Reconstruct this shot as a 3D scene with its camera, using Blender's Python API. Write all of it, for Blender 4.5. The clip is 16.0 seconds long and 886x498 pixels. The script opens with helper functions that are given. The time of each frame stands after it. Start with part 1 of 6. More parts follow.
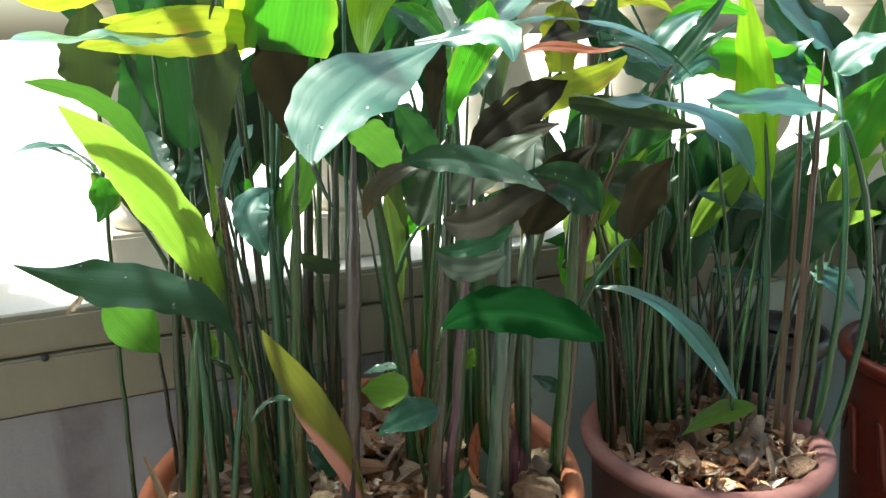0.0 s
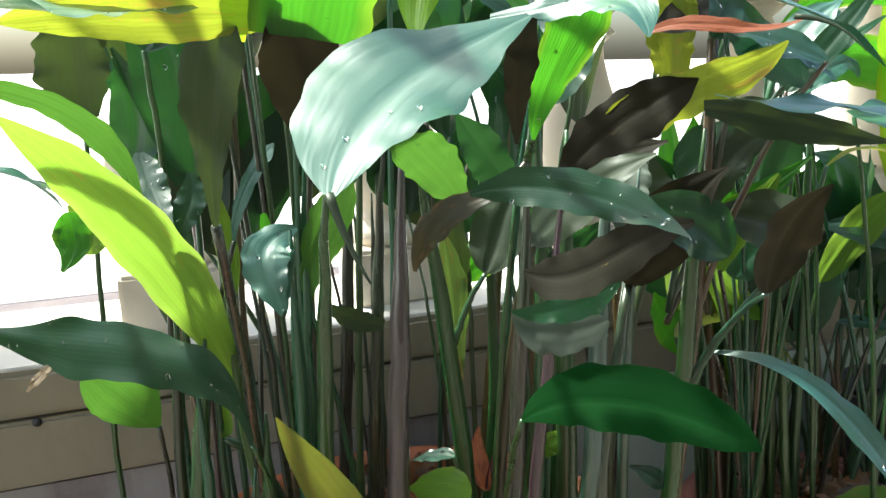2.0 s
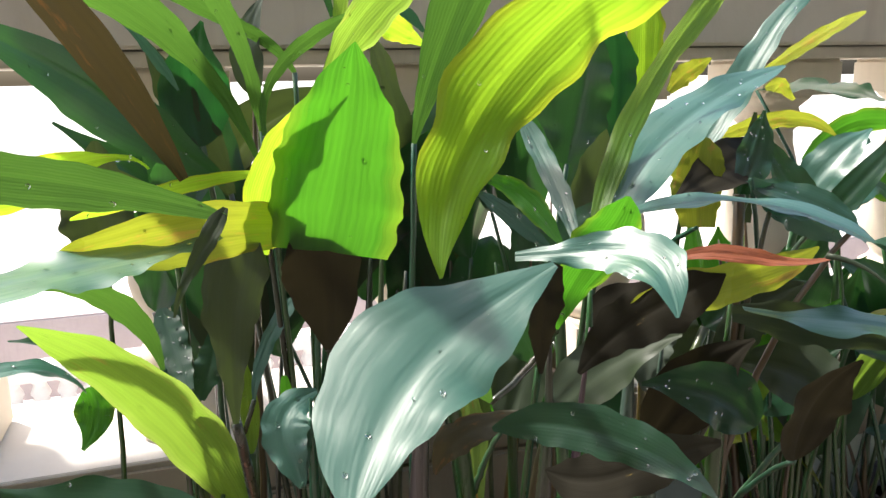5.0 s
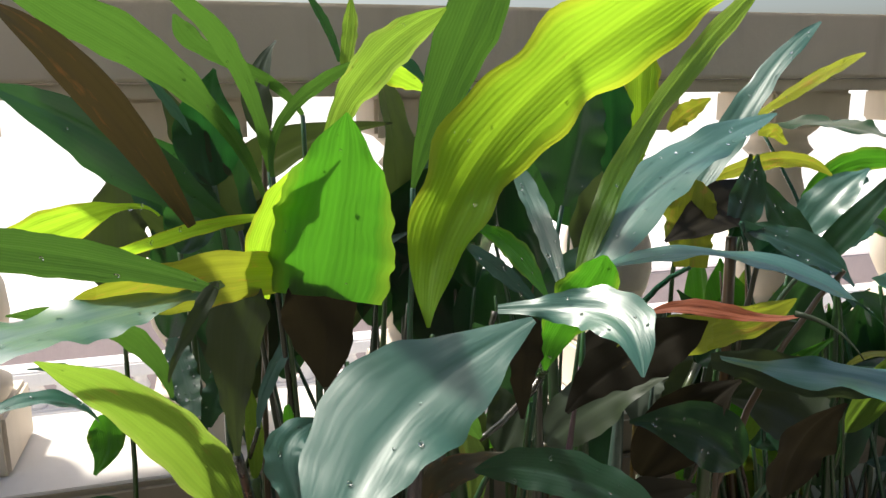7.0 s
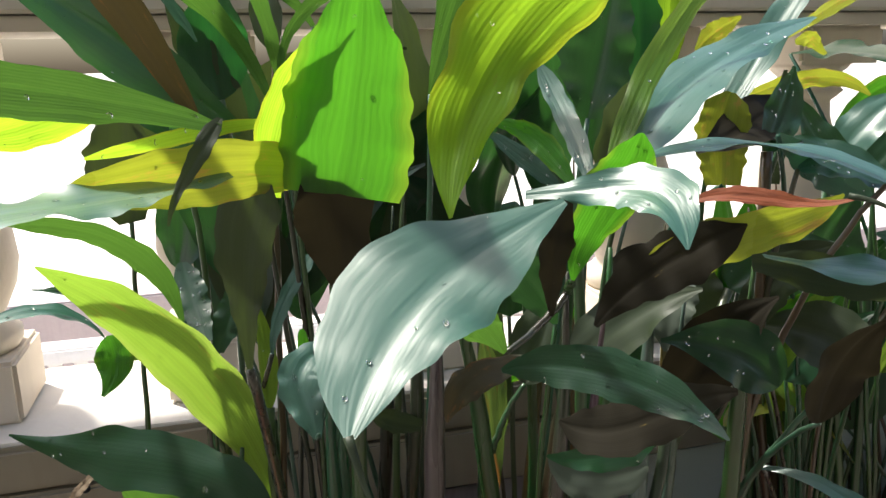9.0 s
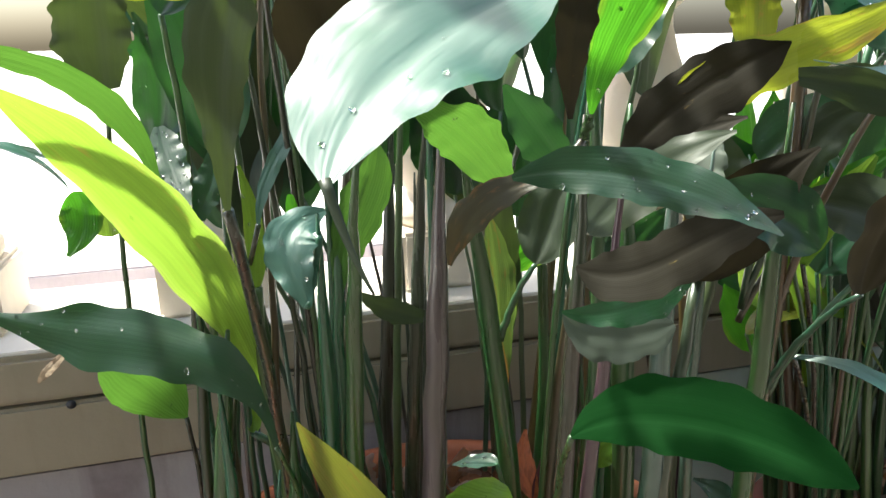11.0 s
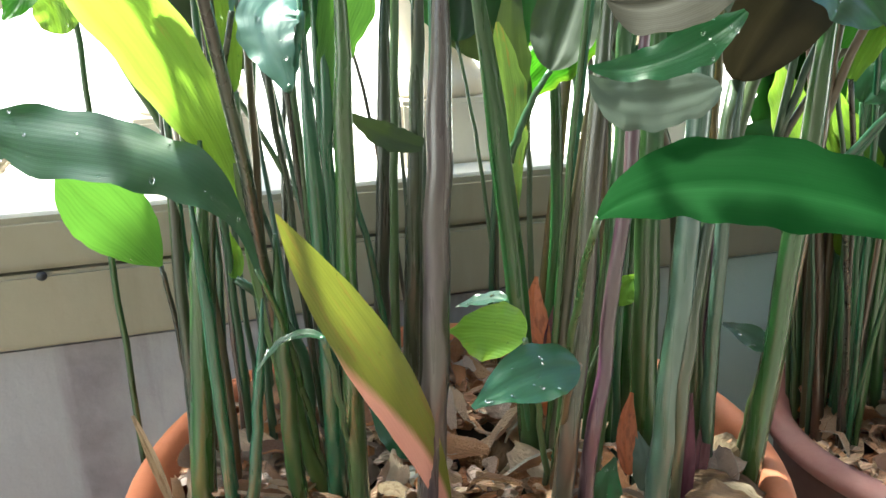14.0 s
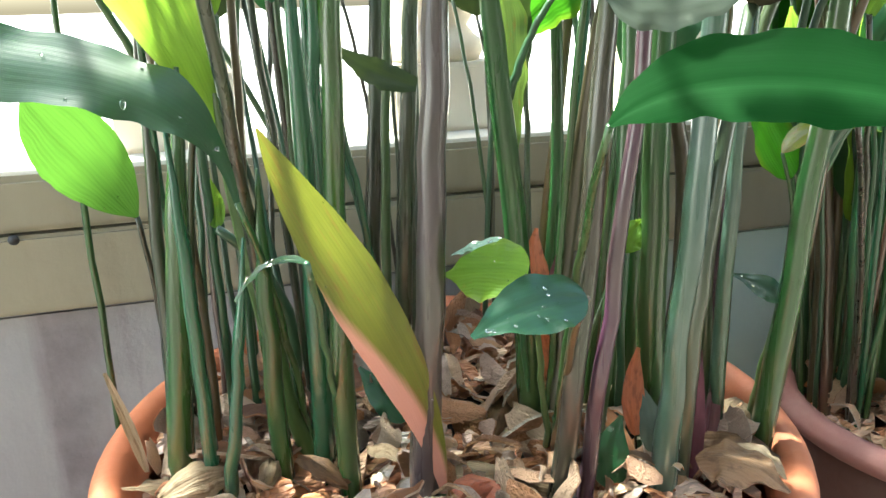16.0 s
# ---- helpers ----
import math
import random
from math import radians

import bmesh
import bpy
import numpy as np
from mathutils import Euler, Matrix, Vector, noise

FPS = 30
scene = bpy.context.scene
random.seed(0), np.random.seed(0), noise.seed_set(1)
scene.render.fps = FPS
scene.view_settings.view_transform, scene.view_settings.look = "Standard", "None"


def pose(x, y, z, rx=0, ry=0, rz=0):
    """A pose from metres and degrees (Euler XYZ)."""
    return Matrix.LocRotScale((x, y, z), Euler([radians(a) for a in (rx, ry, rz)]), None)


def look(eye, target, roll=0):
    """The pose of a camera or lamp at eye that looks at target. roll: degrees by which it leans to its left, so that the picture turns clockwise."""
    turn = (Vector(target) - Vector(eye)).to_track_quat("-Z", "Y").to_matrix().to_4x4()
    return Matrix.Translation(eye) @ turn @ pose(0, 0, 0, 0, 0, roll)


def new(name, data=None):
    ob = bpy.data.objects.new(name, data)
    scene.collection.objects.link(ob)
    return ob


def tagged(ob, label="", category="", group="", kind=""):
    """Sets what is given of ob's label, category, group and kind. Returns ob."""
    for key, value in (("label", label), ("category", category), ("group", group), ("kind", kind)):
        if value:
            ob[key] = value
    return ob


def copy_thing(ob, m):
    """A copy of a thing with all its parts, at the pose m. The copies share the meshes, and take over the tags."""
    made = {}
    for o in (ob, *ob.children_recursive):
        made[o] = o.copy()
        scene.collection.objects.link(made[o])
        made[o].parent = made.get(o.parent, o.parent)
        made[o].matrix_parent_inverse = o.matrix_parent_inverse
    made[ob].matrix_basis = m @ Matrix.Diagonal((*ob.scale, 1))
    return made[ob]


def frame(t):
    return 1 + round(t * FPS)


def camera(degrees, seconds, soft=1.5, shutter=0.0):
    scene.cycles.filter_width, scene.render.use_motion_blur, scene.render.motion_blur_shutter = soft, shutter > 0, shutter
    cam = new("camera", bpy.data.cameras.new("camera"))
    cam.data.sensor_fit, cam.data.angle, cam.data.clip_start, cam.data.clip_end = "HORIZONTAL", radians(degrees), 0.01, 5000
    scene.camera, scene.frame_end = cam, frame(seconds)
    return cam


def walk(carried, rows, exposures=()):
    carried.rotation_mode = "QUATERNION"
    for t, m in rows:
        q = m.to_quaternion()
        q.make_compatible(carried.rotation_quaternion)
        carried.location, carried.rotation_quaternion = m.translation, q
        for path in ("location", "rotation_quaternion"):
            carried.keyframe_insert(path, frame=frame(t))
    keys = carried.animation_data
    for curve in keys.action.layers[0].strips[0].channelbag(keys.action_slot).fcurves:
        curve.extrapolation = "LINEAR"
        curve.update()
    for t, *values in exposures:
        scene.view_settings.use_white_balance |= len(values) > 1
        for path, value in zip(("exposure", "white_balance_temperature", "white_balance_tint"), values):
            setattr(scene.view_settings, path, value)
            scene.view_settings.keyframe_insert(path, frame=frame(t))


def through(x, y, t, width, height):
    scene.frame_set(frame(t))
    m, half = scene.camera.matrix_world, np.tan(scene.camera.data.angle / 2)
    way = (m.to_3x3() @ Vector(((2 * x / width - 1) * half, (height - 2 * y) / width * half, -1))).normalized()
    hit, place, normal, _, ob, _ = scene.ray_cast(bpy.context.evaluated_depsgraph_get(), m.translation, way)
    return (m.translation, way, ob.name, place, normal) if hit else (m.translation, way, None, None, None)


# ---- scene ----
cam = camera(59.8, 16.0)
PATH = [
    (0, (0.127, 0.029, 0.918), (0.884, 1.798, 0.373), -0.7),
    (0.5, (0.14, 0.06, 0.906), (0.862, 1.849, 0.38), -1.2),
    (1, (0.156, 0.103, 0.903), (0.835, 1.908, 0.372), -1.2),
    (1.5, (0.162, 0.147, 0.899), (0.825, 1.96, 0.376), -1.4),
    (2, (0.173, 0.173, 0.895), (0.812, 2.007, 0.418), -1.4),
    (2.5, (0.179, 0.191, 0.906), (0.802, 2.037, 0.453), -1.3),
    (3, (0.181, 0.197, 0.917), (0.8, 2.049, 0.485), -1.4),
    (3.5, (0.18, 0.2, 0.931), (0.799, 2.053, 0.503), -1.3),
    (4, (0.177, 0.205, 0.949), (0.804, 2.052, 0.505), -1.2),
    (4.5, (0.178, 0.2, 0.966), (0.791, 2.051, 0.523), -1.1),
    (5, (0.181, 0.196, 0.983), (0.777, 2.054, 0.542), -1.0),
    (7.5, (0.191, 0.176, 1.006), (0.726, 2.056, 0.586), -0.4),
    (8, (0.191, 0.18, 0.999), (0.717, 2.059, 0.562), -0.4),
    (8.5, (0.192, 0.185, 0.979), (0.709, 2.067, 0.54), -0.6),
    (9, (0.19, 0.192, 0.963), (0.698, 2.068, 0.492), -1.2),
    (9.5, (0.191, 0.2, 0.942), (0.69, 2.074, 0.454), -1.7),
    (12, (0.199, 0.228, 0.859), (0.684, 2.084, 0.291), -1.4),
    (12.5, (0.198, 0.234, 0.843), (0.689, 2.083, 0.261), -1.2),
    (13, (0.197, 0.239, 0.826), (0.691, 2.083, 0.229), -1.4),
    (13.5, (0.199, 0.244, 0.809), (0.687, 2.083, 0.192), -1.7),
    (14, (0.2, 0.247, 0.795), (0.682, 2.082, 0.161), -1.8),
    (14.5, (0.201, 0.251, 0.785), (0.68, 2.082, 0.139), -1.8),
    (15, (0.201, 0.256, 0.773), (0.683, 2.091, 0.142), -1.9),
    (15.5, (0.2, 0.26, 0.763), (0.693, 2.096, 0.139), -1.8),
    (16, (0.201, 0.263, 0.753), (0.708, 2.098, 0.139), -1.5),
]
EXPOSURES = [(0.0, 1.38, 6150, -8), (1.5, 1.42, 6150, -6), (3.0, 1.15, 6350, 3), (5.0, 0.90, 6500, 10), (7.5, 0.30, 6500, 9), (9.5, 0.88, 6500, 9), (12.0, 1.76, 6250, -3), (14.0, 2.36, 6200, -7), (16.0, 2.58, 6200, -6)]
walk(cam, [(t, look(eye, target, roll)) for t, eye, target, roll in PATH], EXPOSURES)

# ---- world, sun, exposure ----
SUN_ELEVATION, SUN_BEARING = 60.0, -42.0          # bearing from +y towards +x, degrees
world = bpy.data.worlds.new("sky")
scene.world = world
world.use_nodes = True
wn, wl = world.node_tree.nodes, world.node_tree.links
sky = wn.new("ShaderNodeTexSky")
sky.sky_type, sky.sun_disc = "NISHITA", False
sky.sun_elevation, sky.sun_rotation = radians(SUN_ELEVATION), radians(SUN_BEARING)
sky.air_density, sky.dust_density, sky.ozone_density = 1.0, 4.5, 1.0
wn["Background"].inputs["Strength"].default_value = 0.15
wl.new(sky.outputs["Color"], wn["Background"].inputs["Color"])
sun_data = bpy.data.lights.new("sun", "SUN")
sun_data.energy, sun_data.angle, sun_data.color = 4.9, radians(4.0), (1.0, 0.95, 0.86)
sun = new("sun", sun_data)
_e, _b = radians(SUN_ELEVATION), radians(SUN_BEARING)
sun.matrix_world = look((math.sin(_b) * math.cos(_e) * 8, math.cos(_b) * math.cos(_e) * 8, math.sin(_e) * 8), (0, 0, 0))


# ---- materials ----
class Nodes:
    """A short way to write a node material."""

    def __init__(self, name):
        self.m = bpy.data.materials.new(name)
        self.m.use_nodes = True
        self.t = self.m.node_tree
        self.p = self.t.nodes["Principled BSDF"]
        self.out = self.t.nodes["Material Output"]

    def add(self, kind, ins=None, operation="", data_type="", blend_type=""):
        n = self.t.nodes.new(kind)
        if operation:
            n.operation = operation
        if data_type:
            n.data_type = data_type
        if blend_type:
            n.blend_type = blend_type
        for k, v in (ins or {}).items():
            self.put(n, k, v)
        return n

    def put(self, n, k, v):
        if isinstance(v, bpy.types.NodeSocket):
            self.t.links.new(v, n.inputs[k])
        else:
            n.inputs[k].default_value = v

    def noise(self, vec, scale, detail=4.0, rough=0.55):
        return self.add("ShaderNodeTexNoise", {"Vector": vec, "Scale": scale, "Detail": detail, "Roughness": rough}).outputs["Fac"]

    def ramp(self, fac, *stops):
        r = self.add("ShaderNodeValToRGB", {"Fac": fac})
        e = r.color_ramp.elements
        while len(e) < len(stops):
            e.new(0.5)
        for el, (p, c) in zip(e, stops):
            el.position, el.color = p, (c if len(c) == 4 else (*c, 1))
        return r.outputs["Color"]

    def mix(self, fac, a, b, mode="MIX"):
        n = self.add("ShaderNodeMix", data_type="RGBA", blend_type=mode)
        for i, v in ((0, fac), (6, a), (7, b)):
            if isinstance(v, bpy.types.NodeSocket):
                self.t.links.new(v, n.inputs[i])
            else:
                n.inputs[i].default_value = v if i == 0 else (*v[:3], 1)
        return n.outputs[2]

    def math(self, op, a, b=0.5, c=0.0):
        n = self.add("ShaderNodeMath", operation=op)
        for i, v in enumerate((a, b, c)):
            if isinstance(v, bpy.types.NodeSocket):
                self.t.links.new(v, n.inputs[i])
            else:
                n.inputs[i].default_value = v
        return n.outputs[0]

    def bump(self, height, strength, distance):
        return self.add("ShaderNodeBump", {"Height": height, "Strength": strength, "Distance": distance}).outputs["Normal"]

    def coords(self, which="Object"):
        return self.add("ShaderNodeTexCoord").outputs[which]

    def random(self):
        return self.add("ShaderNodeObjectInfo").outputs["Random"]


def leaf_material(name, upper, glow, vein, spot=(0.30, 0.22, 0.05), rough=0.27, through=0.5, ribs=34.0, coat=0.25, stain=0.62, relief=0.2, foot_tint=None, gloss=0.45, margin=None, stripes=0.7, ripple=0.0):
    """A parallel-veined leaf: glossy skin over a body that lets light through in stripes along its length."""
    n = Nodes(name)
    uv = n.coords("UV")
    sep = n.add("ShaderNodeSeparateXYZ", {"Vector": uv})
    u, v = sep.outputs["X"], sep.outputs["Y"]
    rnd = n.random()
    wob = n.math("MULTIPLY", n.noise(uv, 3.0, 2.0), 0.10)
    rib = n.math("SINE", n.math("MULTIPLY", n.math("ADD", u, wob), ribs), 0)
    rib2 = n.math("SINE", n.math("MULTIPLY", n.math("ADD", u, wob), ribs * 3.1), 0)
    stripe = n.math("MULTIPLY_ADD", n.math("ADD", n.math("MULTIPLY", rib, 0.6), n.math("MULTIPLY", rib2, 0.4)), 0.5, 0.5)
    stretch = n.add("ShaderNodeMapping", {"Vector": uv, "Scale": (22.0, 2.4, 1.0)})
    streak = n.noise(stretch.outputs["Vector"], 1.6, 5.0)
    patch = n.noise(n.coords("Object"), 26.0, 4.0)
    seed = n.add("ShaderNodeCombineXYZ", {"X": rnd, "Y": rnd, "Z": rnd})
    offs = n.add("ShaderNodeVectorMath", {0: uv, 1: seed.outputs["Vector"]}, operation="ADD")
    blotch = n.ramp(n.noise(offs.outputs["Vector"], 4.5, 5.0, 0.65), (stain, (0, 0, 0)), (min(stain + 0.10, 1.0), (1, 1, 1)))
    base = n.mix(n.math("MULTIPLY", streak, 0.55), upper, vein)
    base = n.mix(n.math("MULTIPLY", patch, 0.35), base, [c * 0.55 for c in upper])
    base = n.mix(n.math("MULTIPLY", blotch, 0.55), base, spot)
    lit = n.mix(n.math("MULTIPLY", stripe, 0.30), glow, [c * 0.42 for c in glow])
    lit = n.mix(n.math("MULTIPLY", n.math("SUBTRACT", streak, 0.2), 0.5), lit, [glow[0] * 1.3, glow[1] * 1.15, glow[2] * 0.9])
    lit = n.mix(n.math("MULTIPLY", blotch, 0.5), lit, [spot[0] * 1.2, spot[1] * 1.1, spot[2]])
    if margin:
        rim = n.ramp(n.math("ADD", n.math("ABSOLUTE", n.math("SUBTRACT", u, 0.5), 0), n.math("MULTIPLY", streak, 0.10)), (0.40, (0, 0, 0)), (0.54, (0.75, 0.75, 0.75)))
        lit = n.mix(rim, lit, margin)
        base = n.mix(n.math("MULTIPLY", rim, 0.5), base, [c * 0.4 for c in margin])
    if foot_tint:
        lean = n.math("ADD", n.math("MULTIPLY", u, 0.75), n.math("ADD", v, n.math("MULTIPLY", streak, 0.08)))
        low = n.ramp(lean, (0.60, (1, 1, 1)), (0.72, (0, 0, 0)))
        base, lit = n.mix(low, base, foot_tint), n.mix(low, lit, foot_tint)
    h = n.math("ADD", n.math("MULTIPLY", stripe, stripes), n.math("MULTIPLY", n.noise(stretch.outputs["Vector"], 3.0, 3.0), 0.6 * stripes))
    if ripple:
        broad = n.add("ShaderNodeMapping", {"Vector": offs.outputs["Vector"], "Scale": (3.2, 1.7, 1.0)})
        h = n.math("ADD", h, n.math("MULTIPLY", n.noise(broad.outputs["Vector"], 1.0, 3.0), ripple))
    normal = n.bump(h, relief, 0.0012 + 0.002 * ripple)
    n.put(n.p, "Base Color", base)
    n.put(n.p, "Roughness", n.math("MULTIPLY_ADD", patch, 0.22, rough - 0.08))
    n.put(n.p, "Normal", normal)
    n.put(n.p, "Coat Weight", coat)
    n.put(n.p, "Coat Roughness", 0.26)
    n.put(n.p, "Specular IOR Level", gloss)
    tr = n.add("ShaderNodeBsdfTranslucent", {"Color": lit, "Normal": normal})
    mixed = n.add("ShaderNodeMixShader", {"Fac": through, 1: n.p.outputs["BSDF"], 2: tr.outputs["BSDF"]})
    n.t.links.new(mixed.outputs["Shader"], n.out.inputs["Surface"])
    return n.m


LEAF = {
    "young": leaf_material("young_leaf", (0.085, 0.200, 0.014), (0.27, 0.46, 0.045), (0.14, 0.28, 0.05), through=0.55, rough=0.40, relief=0.35, coat=0.15, gloss=0.42, margin=(0.36, 0.50, 0.08)),
    "lime": leaf_material("lime_leaf", (0.10, 0.24, 0.018), (0.38, 0.66, 0.030), (0.22, 0.34, 0.05), through=0.74, rough=0.42, relief=0.25, coat=0.1, gloss=0.3, margin=(0.48, 0.50, 0.03)),
    "fresh": leaf_material("fresh_leaf", (0.050, 0.160, 0.022), (0.10, 0.24, 0.030), (0.10, 0.22, 0.045), through=0.38, rough=0.42, relief=0.3, coat=0.1, gloss=0.3, stain=0.8),
    "silver": leaf_material("silvery_wet_leaf", (0.024, 0.108, 0.074), (0.05, 0.20, 0.08), (0.044, 0.135, 0.098), through=0.12, rough=0.42, coat=0.55, stain=0.84, relief=0.30, ribs=46.0, gloss=0.8, stripes=0.018, ripple=1.1),
    "green": leaf_material("green_leaf", (0.030, 0.120, 0.020), (0.09, 0.35, 0.016), (0.05, 0.16, 0.025), through=0.52, stain=0.78, relief=0.3, rough=0.36, coat=0.12, gloss=0.4, margin=(0.24, 0.38, 0.025)),
    "dark": leaf_material("dark_leaf", (0.010, 0.042, 0.022), (0.06, 0.23, 0.035), (0.018, 0.058, 0.030), through=0.22, rough=0.32, coat=0.30, stain=0.80, relief=0.16, ribs=80.0, gloss=0.5, stripes=0.12, ripple=0.35),
    "yellow": leaf_material("yellowing_leaf", (0.12, 0.16, 0.02), (0.36, 0.42, 0.03), (0.20, 0.21, 0.035), spot=(0.42, 0.20, 0.06), through=0.52, stain=0.56),
    "deep": leaf_material("deep_green_leaf", (0.009, 0.058, 0.020), (0.04, 0.26, 0.04), (0.02, 0.085, 0.03), through=0.22, rough=0.38, coat=0.35, stain=0.85, relief=0.10, ribs=60.0),
    "matte": leaf_material("matte_green_leaf", (0.004, 0.036, 0.006), (0.014, 0.11, 0.012), (0.008, 0.052, 0.010), through=0.18, rough=0.70, coat=0.0, stain=0.85, relief=0.18, ribs=60.0, gloss=0.06, stripes=0.06, ripple=0.3),
    "pink": leaf_material("pink_based_leaf", (0.115, 0.14, 0.018), (0.20, 0.23, 0.025), (0.18, 0.16, 0.025), spot=(0.17, 0.10, 0.025), through=0.35, rough=0.36, coat=0.2, stain=0.54, foot_tint=(0.62, 0.30, 0.24)),
    "amber": leaf_material("withered_amber_leaf", (0.055, 0.110, 0.026), (0.17, 0.27, 0.05), (0.10, 0.12, 0.035), spot=(0.22, 0.12, 0.03), through=0.45, rough=0.42, coat=0.1, stain=0.52, foot_tint=(0.58, 0.25, 0.06)),
    "grey": leaf_material("grey_underside", (0.085, 0.110, 0.085), (0.11, 0.17, 0.10), (0.115, 0.135, 0.110), through=0.2, rough=0.55, coat=0.0, stain=0.85, stripes=0.05, gloss=0.3),
    "tan": leaf_material("withering_leaf", (0.036, 0.032, 0.013), (0.07, 0.052, 0.016), (0.032, 0.030, 0.015), spot=(0.16, 0.07, 0.02), through=0.28, rough=0.5, coat=0.0, stain=0.56, relief=0.08),
    "dry": leaf_material("dry_leaf", (0.34, 0.25, 0.16), (0.40, 0.28, 0.15), (0.46, 0.38, 0.28), spot=(0.14, 0.08, 0.04), through=0.2, rough=0.7, coat=0.0, stain=0.5, relief=0.6),
    "husk": leaf_material("brown_husk", (0.20, 0.105, 0.050), (0.26, 0.14, 0.06), (0.30, 0.20, 0.12), spot=(0.07, 0.035, 0.02), through=0.15, rough=0.55, coat=0.1, stain=0.52, relief=0.6),
    "plum": leaf_material("plum_shoot", (0.100, 0.024, 0.040), (0.20, 0.045, 0.07), (0.13, 0.05, 0.06), through=0.15, rough=0.4, coat=0.1, stain=0.8),
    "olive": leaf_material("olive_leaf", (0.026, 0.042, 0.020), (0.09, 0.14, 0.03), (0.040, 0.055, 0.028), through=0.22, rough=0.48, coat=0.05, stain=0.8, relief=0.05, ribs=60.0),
    # Brown leaves inside the clump, darkened in colour for the shade they stand in.
    "bronze": leaf_material("bronze_leaf_shaded", (0.020, 0.018, 0.012), (0.06, 0.05, 0.022), (0.028, 0.024, 0.017), through=0.10, rough=0.65, gloss=0.12, coat=0.0, stain=0.7, relief=0.05, ribs=60.0),
    "orange": leaf_material("orange_leaf", (0.38, 0.075, 0.025), (0.60, 0.14, 0.03), (0.56, 0.34, 0.24), spot=(0.14, 0.045, 0.025), through=0.40, rough=0.45, coat=0.2, stain=0.50),
}


def stem_material():
    n = Nodes("petiole")
    pos = n.add("ShaderNodeMapping", {"Vector": n.coords("Object"), "Scale": (90.0, 90.0, 9.0)})
    streak = n.noise(pos.outputs["Vector"], 1.0, 4.0)
    rnd = n.random()
    tone = n.ramp(rnd, (0.0, (0.024, 0.128, 0.040)), (0.20, (0.014, 0.080, 0.044)), (0.40, (0.046, 0.130, 0.030)), (0.50, (0.070, 0.058, 0.026)), (0.60, (0.060, 0.032, 0.020)), (0.72, (0.125, 0.062, 0.020)), (0.80, (0.070, 0.024, 0.030)), (0.88, (0.018, 0.090, 0.038)), (1.0, (0.060, 0.120, 0.026)))
    dark = n.mix(n.math("MULTIPLY", streak, 0.7), tone, (0.035, 0.045, 0.025))
    n.put(n.p, "Base Color", dark)
    n.put(n.p, "Roughness", 0.30)
    n.put(n.p, "Coat Weight", 0.5)
    n.put(n.p, "Coat Roughness", 0.2)
    n.put(n.p, "Specular IOR Level", 0.65)
    n.put(n.p, "Normal", n.bump(streak, 0.4, 0.001))
    return n.m


def stalk_material(name, a, b):
    """A stout sheathed stalk: one tone running into another up its length, finely ribbed, with a dull wet shine."""
    n = Nodes(name)
    long = n.add("ShaderNodeMapping", {"Vector": n.coords("Object"), "Scale": (150.0, 150.0, 7.0)})
    up = n.add("ShaderNodeMapping", {"Vector": n.coords("Object"), "Scale": (20.0, 20.0, 11.0)})
    rib, drift = n.noise(long.outputs["Vector"], 1.0, 4.0), n.noise(up.outputs["Vector"], 1.0, 3.0)
    c = n.mix(n.ramp(drift, (0.40, (0, 0, 0)), (0.62, (1, 1, 1))), a, b)
    c = n.mix(n.math("MULTIPLY", rib, 0.65), c, [x * 0.45 for x in a])
    n.put(n.p, "Base Color", c)
    n.put(n.p, "Roughness", n.math("MULTIPLY_ADD", rib, 0.25, 0.16))
    n.put(n.p, "Coat Weight", 0.6)
    n.put(n.p, "Coat Roughness", 0.16)
    n.put(n.p, "Normal", n.bump(rib, 0.3, 0.001))
    return n.m


def terracotta(name, a, b, dust=(0.45, 0.36, 0.31), amount=0.35, rough=0.75):
    n = Nodes(name)
    co = n.coords("Object")
    big, small = n.noise(co, 9.0, 5.0), n.noise(co, 120.0, 4.0)
    c = n.mix(big, a, b)
    c = n.mix(n.math("MULTIPLY", n.ramp(n.noise(co, 5.0, 6.0, 0.7), (0.5, (0, 0, 0)), (0.75, (1, 1, 1))), amount), c, dust)
    c = n.mix(n.math("MULTIPLY", small, 0.25), c, [x * 0.6 for x in a])
    n.put(n.p, "Base Color", c)
    n.put(n.p, "Roughness", n.math("MULTIPLY_ADD", small, 0.2, rough - 0.1))
    n.put(n.p, "Normal", n.bump(n.math("ADD", small, big), 0.25, 0.003))
    return n.m


